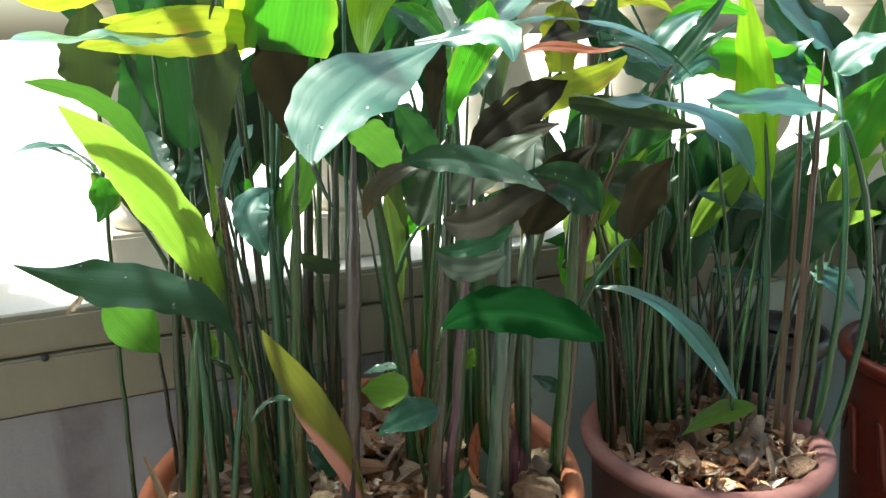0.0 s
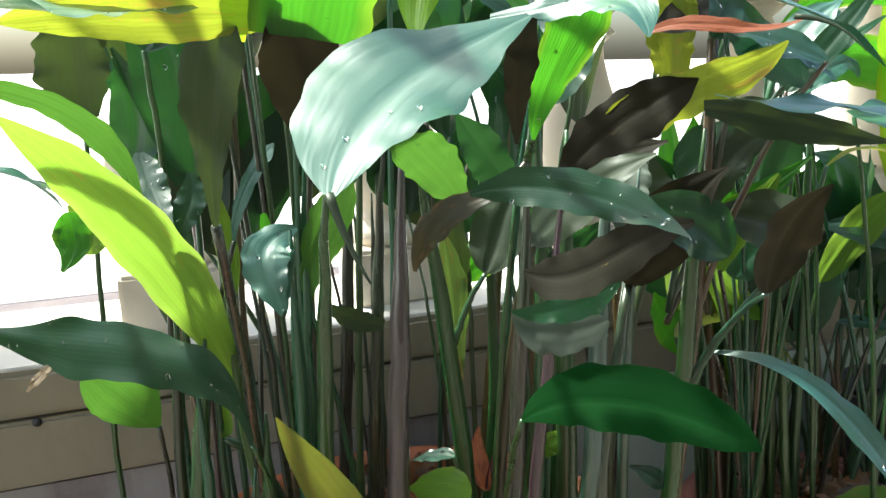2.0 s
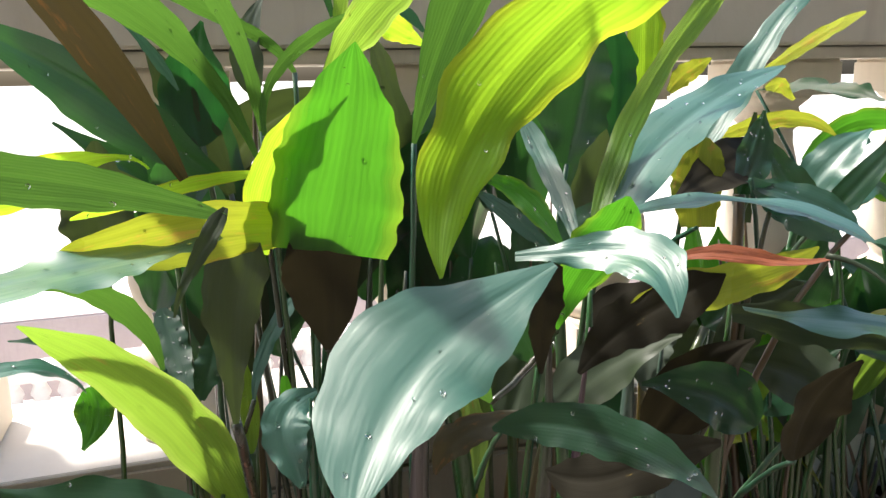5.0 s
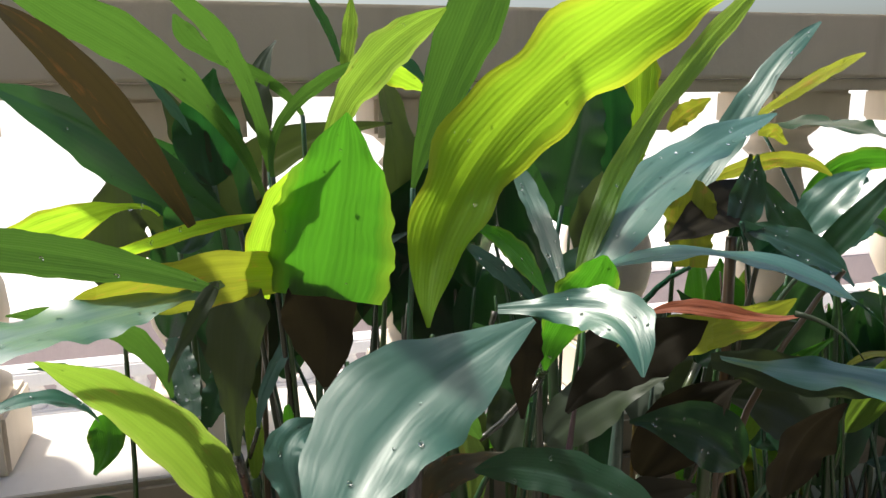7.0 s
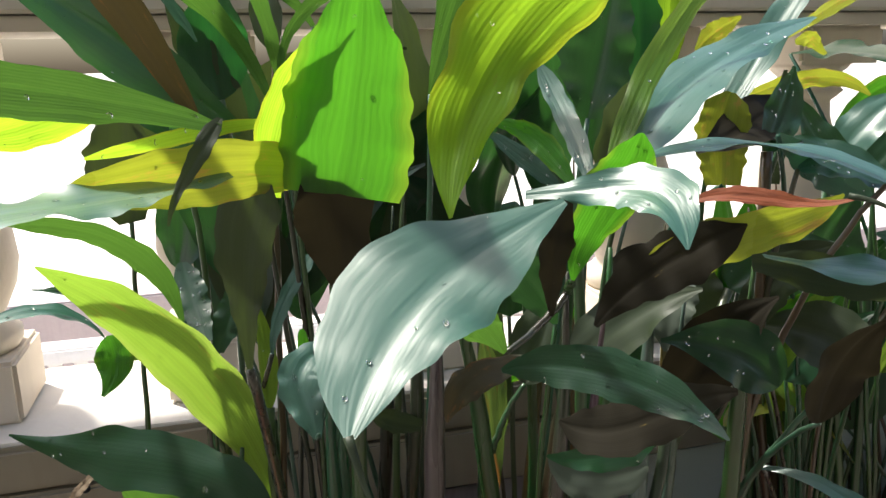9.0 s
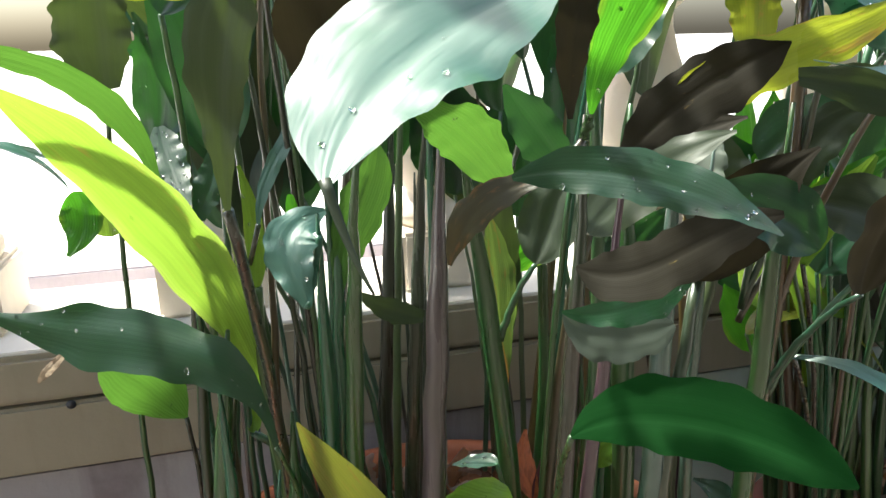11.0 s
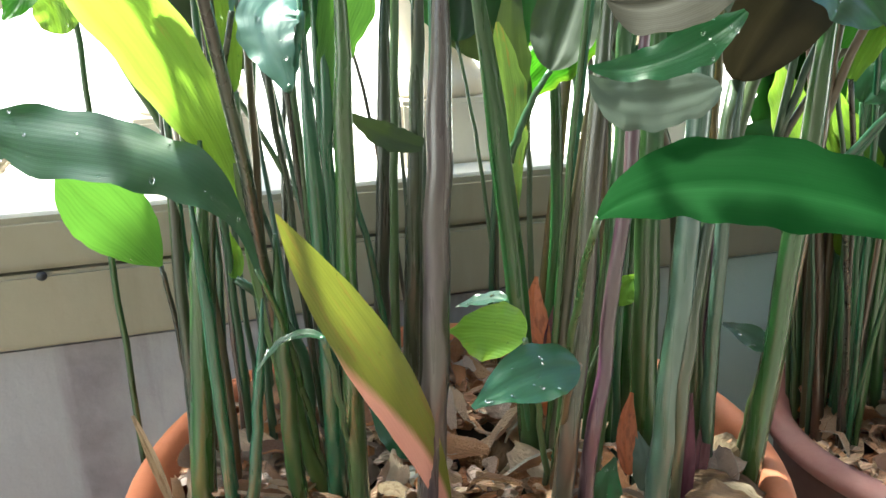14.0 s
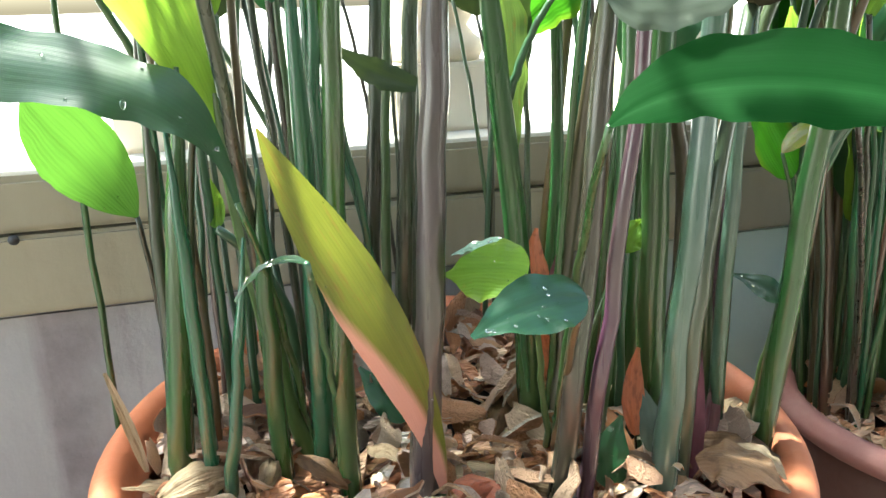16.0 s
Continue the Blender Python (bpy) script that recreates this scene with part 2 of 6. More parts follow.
def plaster(name, a, b, stain, scale=4.0, amount=0.5, rough=0.85, relief=0.3, band=None, lit_wash=None):
    """Painted masonry with patchy tone, streaks running down and a gritty skin."""
    n = Nodes(name)
    co = n.coords("Object")
    drip = n.add("ShaderNodeMapping", {"Vector": co, "Scale": (26.0, 26.0, 3.0)})
    c = n.mix(n.ramp(n.noise(co, scale, 6.0, 0.6), (0.38, (0, 0, 0)), (0.66, (1, 1, 1))), a, b)
    c = n.mix(n.math("MULTIPLY", n.ramp(n.noise(drip.outputs["Vector"], 1.0, 5.0, 0.6), (0.52, (0, 0, 0)), (0.72, (1, 1, 1))), amount), c, stain)
    fine = n.noise(co, 190.0, 5.0, 0.7)
    mid = n.noise(co, 28.0, 5.0)
    c = n.mix(n.math("MULTIPLY", mid, 0.22), c, [x * 0.55 for x in a])
    if band:
        x = n.add("ShaderNodeSeparateXYZ", {"Vector": co}).outputs["X"]
        edge = n.math("ADD", x, n.math("MULTIPLY_ADD", n.noise(drip.outputs["Vector"], 1.4, 4.0), 0.05, -0.025))
        span = band[1] - band[0]
        where = n.math("MULTIPLY_ADD", edge, 0.2 / span, 0.4 - 0.2 * band[0] / span)
        dark = n.ramp(where, (0.36, (0, 0, 0)), (0.43, (1, 1, 1)), (0.56, (0.8, 0.8, 0.8)), (0.66, (0, 0, 0)))
        soft = n.math("MULTIPLY", dark, n.math("MULTIPLY_ADD", n.noise(co, 34.0, 5.0), 1.3, -0.15))
        c = n.mix(soft, c, stain)
        pale = n.ramp(where, (0.36, (0.65, 0.65, 0.65)), (0.42, (0, 0, 0)))
        c = n.mix(pale, c, a)
    # Second tone towards +x, brightened in colour where little light reaches the wall.
    if lit_wash:
        far = n.math("ADD", n.add("ShaderNodeSeparateXYZ", {"Vector": co}).outputs["X"], n.math("MULTIPLY", mid, 0.1))
        c = n.mix(n.ramp(far, (0.62, (0, 0, 0)), (0.70, (0.9, 0.9, 0.9))), c, lit_wash)
    n.put(n.p, "Base Color", c)
    n.put(n.p, "Roughness", rough)
    n.put(n.p, "Normal", n.bump(n.math("ADD", n.math("MULTIPLY", fine, 0.4), mid), relief, 0.004))
    return n.m


def bark_material():
    n = Nodes("bark_chip")
    co, rnd = n.coords("Object"), n.random()
    geo = n.add("ShaderNodeNewGeometry").outputs["Random Per Island"]
    key = n.math("FRACT", n.math("ADD", rnd, geo), 0)
    tone = n.ramp(key, (0.0, (0.68, 0.34, 0.16)), (0.16, (0.94, 0.70, 0.50)), (0.26, (0.48, 0.18, 0.075)), (0.40, (0.94, 0.72, 0.54)), (0.52, (0.74, 0.33, 0.15)), (0.64, (0.20, 0.07, 0.032)), (0.76, (0.94, 0.74, 0.64)), (0.85, (0.42, 0.16, 0.07)), (0.92, (0.94, 0.86, 0.78)), (1.0, (0.86, 0.52, 0.30)))
    grain = n.add("ShaderNodeMapping", {"Vector": co, "Scale": (3.0, 11.0, 11.0)})
    g = n.noise(grain.outputs["Vector"], 2.0, 5.0)
    c = n.mix(n.ramp(g, (0.52, (0, 0, 0)), (0.85, (0.45, 0.45, 0.45))), tone, (0.28, 0.15, 0.08))
    n.put(n.p, "Base Color", c)
    n.put(n.p, "Roughness", 0.50)
    n.put(n.p, "Normal", n.bump(g, 0.9, 0.12))
    return n.m


def plain(name, colour, rough=0.6, metal=0.0, scale=40.0, vary=0.35):
    n = Nodes(name)
    co = n.coords("Object")
    f = n.noise(co, scale, 5.0)
    n.put(n.p, "Base Color", n.mix(n.math("MULTIPLY", f, vary), colour, [c * 0.5 for c in colour]))
    n.put(n.p, "Roughness", n.math("MULTIPLY_ADD", f, 0.2, rough - 0.1))
    n.put(n.p, "Metallic", metal)
    n.put(n.p, "Normal", n.bump(f, 0.2, 0.002))
    return n.m


STEM = stem_material()
STALK = {tone: stalk_material(tone + "_stalk", *pair) for tone, pair in {
    "moss": ((0.028, 0.105, 0.026), (0.048, 0.080, 0.026)), "teal": ((0.014, 0.088, 0.046), (0.028, 0.110, 0.048)), "brown": ((0.082, 0.062, 0.066), (0.070, 0.064, 0.050)),
    "dusk": ((0.034, 0.052, 0.026), (0.054, 0.038, 0.032)), "plum": ((0.090, 0.036, 0.070), (0.100, 0.066, 0.072)), "pale": ((0.125, 0.185, 0.165), (0.040, 0.105, 0.050)), "tan": ((0.150, 0.095, 0.030), (0.080, 0.100, 0.025))}.items()}
STEM_GREEN = plain("young_petiole", (0.066, 0.122, 0.032), rough=0.34, scale=60.0, vary=0.7)
POT_A = terracotta("terracotta_orange", (0.50, 0.165, 0.075), (0.42, 0.125, 0.055), amount=0.25, rough=0.6)
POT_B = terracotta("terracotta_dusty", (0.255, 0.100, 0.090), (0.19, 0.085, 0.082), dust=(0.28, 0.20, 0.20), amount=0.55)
# Body of the clay pot, darker than its rim.
POT_B_DARK = terracotta("clay_pot_dark_body", (0.075, 0.045, 0.045), (0.11, 0.06, 0.055), dust=(0.16, 0.11, 0.10), amount=0.35, rough=0.5)
POT_C = terracotta("red_glaze", (0.22, 0.034, 0.020), (0.15, 0.023, 0.015), dust=(0.15, 0.05, 0.035), amount=0.3, rough=0.35)
POT_D = plain("dark_plastic", (0.030, 0.030, 0.036), rough=0.45)
# One cream paint: upper rail, balusters and sill top lightened to carry daylight.
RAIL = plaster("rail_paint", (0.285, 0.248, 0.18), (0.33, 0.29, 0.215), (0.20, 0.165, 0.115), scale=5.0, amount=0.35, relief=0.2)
BALUSTER_LIT = plaster("baluster_paint_lit", (0.72, 0.63, 0.51), (0.78, 0.70, 0.59), (0.52, 0.45, 0.36), scale=6.0, amount=0.3, relief=0.2)
RAIL_UPPER_LIT = plaster("upper_rail_paint_lit", (0.58, 0.52, 0.42), (0.64, 0.58, 0.48), (0.38, 0.32, 0.24), scale=6.0, amount=0.4, relief=0.2)
# Sea-green tone at the right is lifted to make up for plant shade.
PLINTH = plaster("plinth_wash", (0.36, 0.35, 0.365), (0.27, 0.24, 0.26), (0.15, 0.12, 0.135), scale=7.0, amount=0.6, band=(0.035, 0.085), lit_wash=(0.54, 0.64, 0.58))
SILL_LIT = plaster("sill_paint_lit", (0.76, 0.73, 0.68), (0.82, 0.79, 0.74), (0.55, 0.52, 0.46), amount=0.25, relief=0.2)
# The floor is out of view; its dark tone holds down bounced light.
FLOOR = plaster("cement_floor", (0.150, 0.130, 0.110), (0.125, 0.108, 0.092), (0.09, 0.078, 0.065), scale=3.0)
# Tone of the unseen wall and eave, kept dull to weaken bounced light.
HOUSE = plaster("unseen_house", (0.36, 0.33, 0.28), (0.40, 0.37, 0.32), (0.28, 0.25, 0.21), scale=1.5, amount=0.3)
FAR = plaster("far_wall", (0.93, 0.87, 0.82), (0.94, 0.89, 0.85), (0.74, 0.69, 0.66), scale=0.6, amount=0.2)
# Shade tone for the gaps between the far deck balusters.
FAR_DARK = plaster("deck_gap_tone", (0.40, 0.345, 0.345), (0.46, 0.40, 0.40), (0.32, 0.27, 0.27), scale=0.8, amount=0.2)
# Pale ground acts as a reflector that brightens the far walls.
STREET = plain("street_ground", (0.62, 0.60, 0.57), rough=0.9, scale=1.5)
BARK = bark_material()
SOIL = plain("potting_soil", (0.045, 0.028, 0.020), rough=0.95, scale=90.0, vary=0.6)


def drop_material():
    n = Nodes("water")
    n.put(n.p, "Base Color", (1, 1, 1, 1))
    n.put(n.p, "Roughness", 0.02)
    n.put(n.p, "Transmission Weight", 1.0)
    n.put(n.p, "IOR", 1.33)
    return n.m


WATER = drop_material()


# ---- mesh helpers ----
def part(name, bm, material, parent=None, label="", smooth=True):
    me = bpy.data.meshes.new(name)
    bm.normal_update()
    bm.to_mesh(me)
    bm.free()
    me.materials.append(material)
    if smooth:
        me.shade_smooth()
    ob = new(name, me)
    if parent is not None:
        ob.parent = parent
    if label:
        tagged(ob, label)
    return ob


def box(x0, x1, y0, y1, z0, z1, bevel=0.004):
    bm = bmesh.new()
    bmesh.ops.create_cube(bm, size=1.0, matrix=Matrix.LocRotScale(((x0 + x1) / 2, (y0 + y1) / 2, (z0 + z1) / 2), None, (x1 - x0, y1 - y0, z1 - z0)))
    if bevel:
        bmesh.ops.bevel(bm, geom=list(bm.edges), offset=bevel, segments=2, affect="EDGES")
    return bm


def lathe(profile, centre, sides=48, wobble=0.0, square=0.0, seed=0):
    """Turn (radius, height) pairs round an upright axis."""
    bm = bmesh.new()
    rng = random.Random(seed)
    ph = [rng.uniform(0, 6.28) for _ in range(3)]
    rings = []
    for r, z in profile:
        ring = []
        for i in range(sides):
            a = 2 * math.pi * i / sides
            rr = r * (1 + wobble * (math.sin(2 * a + ph[0]) + 0.6 * math.sin(3 * a + ph[1] + z * 9)))
            ring.append(bm.verts.new((centre[0] + rr * math.cos(a), centre[1] + rr * math.sin(a), z)))
        rings.append(ring)
    for a, b in zip(rings, rings[1:]):
        for i in range(sides):
            j = (i + 1) % sides
            bm.faces.new((a[i], a[j], b[j], b[i]))
    if profile[0][0] > 0.001:
        bm.faces.new(rings[0][::-1])
    if profile[-1][0] > 0.001:
        bm.faces.new(rings[-1])
    return bm


def tube_into(bm, pts, radii, sides=8, flat=1.0):
    """A tapering round rod along pts."""
    rings = []
    prev = None
    for i, p in enumerate(pts):
        d = (pts[min(i + 1, len(pts) - 1)] - pts[max(i - 1, 0)]).normalized()
        a = d.cross(Vector((0, 1, 0)) if abs(d.y) < 0.9 else Vector((1, 0, 0))).normalized()
        if prev is not None and a.dot(prev) < 0:
            a = -a
        prev = a
        b = d.cross(a)
        rings.append([bm.verts.new(p + a * math.cos(6.28318 * k / sides) * radii[i] + b * math.sin(6.28318 * k / sides) * radii[i] * flat) for k in range(sides)])
    for r0, r1 in zip(rings, rings[1:]):
        for k in range(sides):
            bm.faces.new((r0[k], r0[(k + 1) % sides], r1[(k + 1) % sides], r1[k]))
    bm.faces.new(rings[0][::-1])
    bm.faces.new(rings[-1])


def bezier(a, c, b, n):
    return [a * (1 - s) ** 2 + c * 2 * s * (1 - s) + b * s ** 2 for s in (i / n for i in range(n + 1))]


# ---- setting: balustrade, floor, street, added unseen house wall and eave ----
WALL_Y, SILL_Z, RAIL_Z = 0.90, 0.634, 1.000
LEFT, RIGHT = -3.2, 4.2

ground = part("ground", box(-400, 400, -400, 900, -3.3, -3.0, 0), STREET, smooth=False)
tagged(ground, "street ground far below the terrace, pale to bounce light onto the far walls", "ground", kind="structure")
floor = part("floor", box(LEFT, RIGHT, -2.6, 1.13, -0.25, 0.0, 0), FLOOR, smooth=False)
tagged(floor, "unseen worn cement terrace floor under the plant pots, dark to cut bounced light", "floor", kind="structure")
plinth = part("wall_north", box(LEFT, RIGHT, WALL_Y + 0.006, 1.10, 0.0, 0.523, 0.003), PLINTH, smooth=False)
tagged(plinth, "mauve and white washed plinth wall with stains", "wall", kind="structure")

bottom_rail = new("bottom_rail")
tagged(bottom_rail, "cream painted bottom rail of the balustrade, cracked along its joint", "rail", kind="structure")
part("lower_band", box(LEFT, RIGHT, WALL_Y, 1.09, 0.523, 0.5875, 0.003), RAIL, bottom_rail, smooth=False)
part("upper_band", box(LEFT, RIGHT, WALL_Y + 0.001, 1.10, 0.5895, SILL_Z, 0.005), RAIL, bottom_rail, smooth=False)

# Thin paler slab, daylight on the sill put into its colour.
part("sill_top", box(LEFT, RIGHT, WALL_Y + 0.008, 1.095, SILL_Z - 0.004, SILL_Z + 0.003, 0.001), SILL_LIT, bottom_rail, smooth=False)

nail = part("nail", lathe([(0.0, 0.0), (0.0042, 0.0), (0.0042, 0.0012), (0.0030, 0.0030), (0.0, 0.0036)], (0, 0), 16), POT_D, bottom_rail, "rusty dark nail head")
nail.matrix_basis = Matrix.Translation((0.034, WALL_Y + 0.001, 0.5855)) @ Euler((radians(90), 0, 0)).to_matrix().to_4x4()

top_rail = new("top_rail")
tagged(top_rail, "cream painted moulded top rail of the balustrade", "rail", kind="structure")
part("fascia", box(LEFT, RIGHT, WALL_Y + 0.002, 1.09, RAIL_Z + 0.008, RAIL_Z + 0.077, 0.003), RAIL_UPPER_LIT, top_rail, smooth=False)
part("soffit_band", box(LEFT, RIGHT, WALL_Y + 0.010, 1.07, RAIL_Z - 0.006, RAIL_Z + 0.0065, 0.002), RAIL_UPPER_LIT, top_rail, smooth=False)


def baluster_at(x):
    b = new("baluster")
    b.location = (x, 1.0, SILL_Z + 0.003)
    tagged(b, "cream painted turned masonry baluster on the bottom rail", "baluster", group="balusters of the terrace rail")
    h = RAIL_Z - 0.009 - SILL_Z
    # Baluster paint is lightened for the sun that falls there.
    part("foot_block", box(-0.052, 0.052, -0.052, 0.052, 0.0, 0.062, 0.004), BALUSTER_LIT, b, smooth=False)
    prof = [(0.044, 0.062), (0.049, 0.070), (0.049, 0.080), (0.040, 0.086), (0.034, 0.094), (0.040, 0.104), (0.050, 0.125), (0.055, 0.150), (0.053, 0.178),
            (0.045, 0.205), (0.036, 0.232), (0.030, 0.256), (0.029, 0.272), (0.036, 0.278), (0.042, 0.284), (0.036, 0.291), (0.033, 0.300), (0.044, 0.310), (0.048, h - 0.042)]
    part("shaft", lathe(prof, (0, 0), 32), BALUSTER_LIT, b)
    part("cap_block", box(-0.056, 0.056, -0.056, 0.056, h - 0.042, h, 0.004), BALUSTER_LIT, b, smooth=False)
    return b


first = baluster_at(-0.073 - 0.236 * 13)
for i in range(1, 31):
    copy_thing(first, Matrix.Translation((-0.073 - 0.236 * (13 - i), 1.0, SILL_Z + 0.003)))

# Added out of view: the wall limits bounce, the eave limits sky light.
house = part("wall_south", box(LEFT, RIGHT, -2.6, -2.4, 0.0, 3.2, 0.005), HOUSE, smooth=False)
tagged(house, "added unseen house wall across the terrace, dull to limit bounced light", "wall", kind="structure")
eave = part("ceiling", box(LEFT, RIGHT, -2.6, -0.40, 2.6, 2.75, 0.01), HOUSE, smooth=False)
tagged(eave, "added unseen eave over the inner half of the terrace that limits sky light", "ceiling", kind="structure")


def deck_house(x, y, w, d, h):
    hb = new("deck_building")
    hb.location = (x, y, -3.0)
    tagged(hb, "low white building with a sunlit flat roof deck and a balustrade", "building")
    part("wall", box(-w / 2, w / 2, 0, d, 0, h, 0.02), FAR, hb, smooth=False)
    part("base_rail", box(-w / 2, w / 2, 0.02, 0.26, h + 0.002, h + 0.59, 0.02), FAR, hb, smooth=False)
    part("hand_rail", box(-w / 2, w / 2, 0.0, 0.28, h + 0.83, h + 0.97, 0.02), FAR, hb, smooth=False)
    # Added wall behind the balusters, so that the gaps read as shaded.
    part("parapet", box(-w / 2, w / 2, 1.4, 1.6, h + 0.002, h + 1.02, 0.02), FAR_DARK, hb, "added greyish pink wall that gives the baluster gaps their shade", smooth=False)
    n = int(w / 0.222)
    prof = [(0.075, h + 0.59), (0.075, h + 0.62), (0.060, h + 0.64), (0.088, h + 0.69), (0.064, h + 0.75), (0.056, h + 0.78), (0.078, h + 0.80), (0.078, h + 0.83)]
    mesh = None
    for i in range(n):
        if mesh is None:
            o = part("deck_baluster", lathe(prof, (0, 0), 14), FAR, hb)
            mesh = o.data
        else:
            o = new("deck_baluster", mesh)
            o.parent = hb
        o.location = (-w / 2 + 0.2 + i * (w - 0.4) / (n - 1), 0.14, 0)


deck_house(2.0, 7.4, 26.0, 13.0, 0.55)

# ---- pots ----
A_C, A_R, A_Z = (0.319, 0.683), 0.2155, 0.502
B_C, B_R, B_Z = (0.762, 0.694), 0.151, 0.435
C_C, C_R, C_Z = (1.27, 0.72), 0.16, 0.440


def pot(name, centre, radius, top, body, rim, label, wall=0.020, lip=0.030, foot=0.66, relief=None):
    p = new(name)
    p.location = (*centre, 0)
    tagged(p, label, "plant pot", group="pots on the terrace")
    r, lo = radius, radius * foot
    prof = [(lo * 0.96, 0.0), (lo, 0.006), (lo + (r * 0.90 - lo) * 0.35, top * 0.30), (r * 0.86, top * 0.62), (r * 0.90, top - lip * 1.45),
            (r * 0.895, top - lip - 0.002), (r - wall - 0.006, top - lip - 0.002), (r - wall - 0.010, top * 0.5), (lo * 0.8, 0.05), (0.0, 0.05)]
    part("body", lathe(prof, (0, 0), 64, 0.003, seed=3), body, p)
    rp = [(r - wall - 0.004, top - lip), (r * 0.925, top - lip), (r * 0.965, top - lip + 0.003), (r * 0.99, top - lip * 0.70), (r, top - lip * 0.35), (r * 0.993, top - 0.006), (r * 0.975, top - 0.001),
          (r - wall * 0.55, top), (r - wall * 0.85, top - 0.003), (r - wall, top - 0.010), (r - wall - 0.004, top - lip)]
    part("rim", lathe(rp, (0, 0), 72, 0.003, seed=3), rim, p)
    part("soil", lathe([(0.0, top - 0.028), (r * 0.5, top - 0.026), (r - wall - 0.007, top - 0.034), (r - wall - 0.007, top - 0.05), (0.0, top - 0.05)][::-1], (0, 0), 40), SOIL, p)
    return p


pot("terracotta_pot", A_C, A_R, A_Z, POT_A, POT_A, "orange terracotta pot with a thick rolled rim, full of bark chips")
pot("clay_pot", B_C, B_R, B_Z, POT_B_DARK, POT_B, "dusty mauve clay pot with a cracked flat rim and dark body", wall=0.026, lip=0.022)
pot_c = pot("glazed_pot", C_C, C_R, C_Z, POT_C, POT_C, "dark red glazed pot with moulded relief on its side", lip=0.026, foot=0.72)
pot("plastic_pot", (0.975, 0.800), 0.078, 0.500, POT_D, POT_D, "dark grey plastic pot standing behind the clay pot", wall=0.008, lip=0.03)
for k in range(9):
    bmr = bmesh.new()
    a0 = radians(150 + k * 26)
    pts = [Vector((C_R * 0.905 * math.cos(a0 + s * 0.35) * (1 + 0.0 * s), C_R * 0.905 * math.sin(a0 + s * 0.35), 0.30 + 0.05 * math.sin(s * 5 + k))) for s in (i / 10 for i in range(11))]
    tube_into(bmr, pts, [0.006 * math.sin(3.14159 * (i + 0.6) / 11.2) + 0.001 for i in range(11)], 6)
    part("relief", bmr, POT_C, pot_c)

# ---- plants ----

def plant(name, label, centre, soil):
    p = new(name)
    p.location = (*centre, soil)
    tagged(p, label, "plant", group="potted leafy plants")
    return p


PLANT_A = plant("aspidistra_plant", "broad-leaved green potted plant with wet leaves, rooted in the terracotta pot", A_C, A_Z - 0.03)
PLANT_B = plant("aspidistra_plant", "dense green potted plant with narrow stems, rooted in the clay pot", B_C, B_Z - 0.03)
PLANT_C = plant("aspidistra_plant", "dark green leafy plant in the red glazed pot", C_C, C_Z - 0.03)
SOILS = {PLANT_A: (A_C, A_R, A_Z - 0.030), PLANT_B: (B_C, B_R, B_Z - 0.030), PLANT_C: (C_C, C_R, C_Z - 0.03)}


def local(p, v):
    return Vector(v) - p.location


def petiole(owner, top, foot, r=0.0042, parent=None, via=None, name="petiole", material=None):
    """A stalk from the soil to top, by way of a place on it if one is given."""
    (cx, cy), rad, z0 = SOILS[owner]
    a, b = Vector(foot) if len(foot) == 3 else Vector((foot[0], foot[1], z0 - 0.01)), Vector(top)
    if via is None:
        c = Vector((a.x + (b.x - a.x) * 0.35, a.y + (b.y - a.y) * 0.35, a.z + (b.z - a.z) * 0.65))
    else:
        v = Vector(via)
        s0 = min(max((v - a).length / ((v - a).length + (b - v).length + 1e-6), 0.35), 0.9)
        c = (v - a * (1 - s0) ** 2 - b * s0 ** 2) / (2 * s0 * (1 - s0))
    pts = bezier(a, c, b, 14)
    rng = random.Random(round(b.x * 1e4) + round(b.y * 1e3))
    pts = [local(owner, p + (Vector((rng.gauss(0, 0.0005), rng.gauss(0, 0.0005), 0)) if 1 < i < 13 else Vector())) for i, p in enumerate(pts)]
    bm = bmesh.new()
    tube_into(bm, pts, [r * (1.2 - 0.45 * i / 14) * (1.0 if name == "petiole" else min(1.0, 0.25 + (14 - i) * 0.19)) for i in range(15)], 8)
    return part(name, bm, material or STEM, parent or owner)


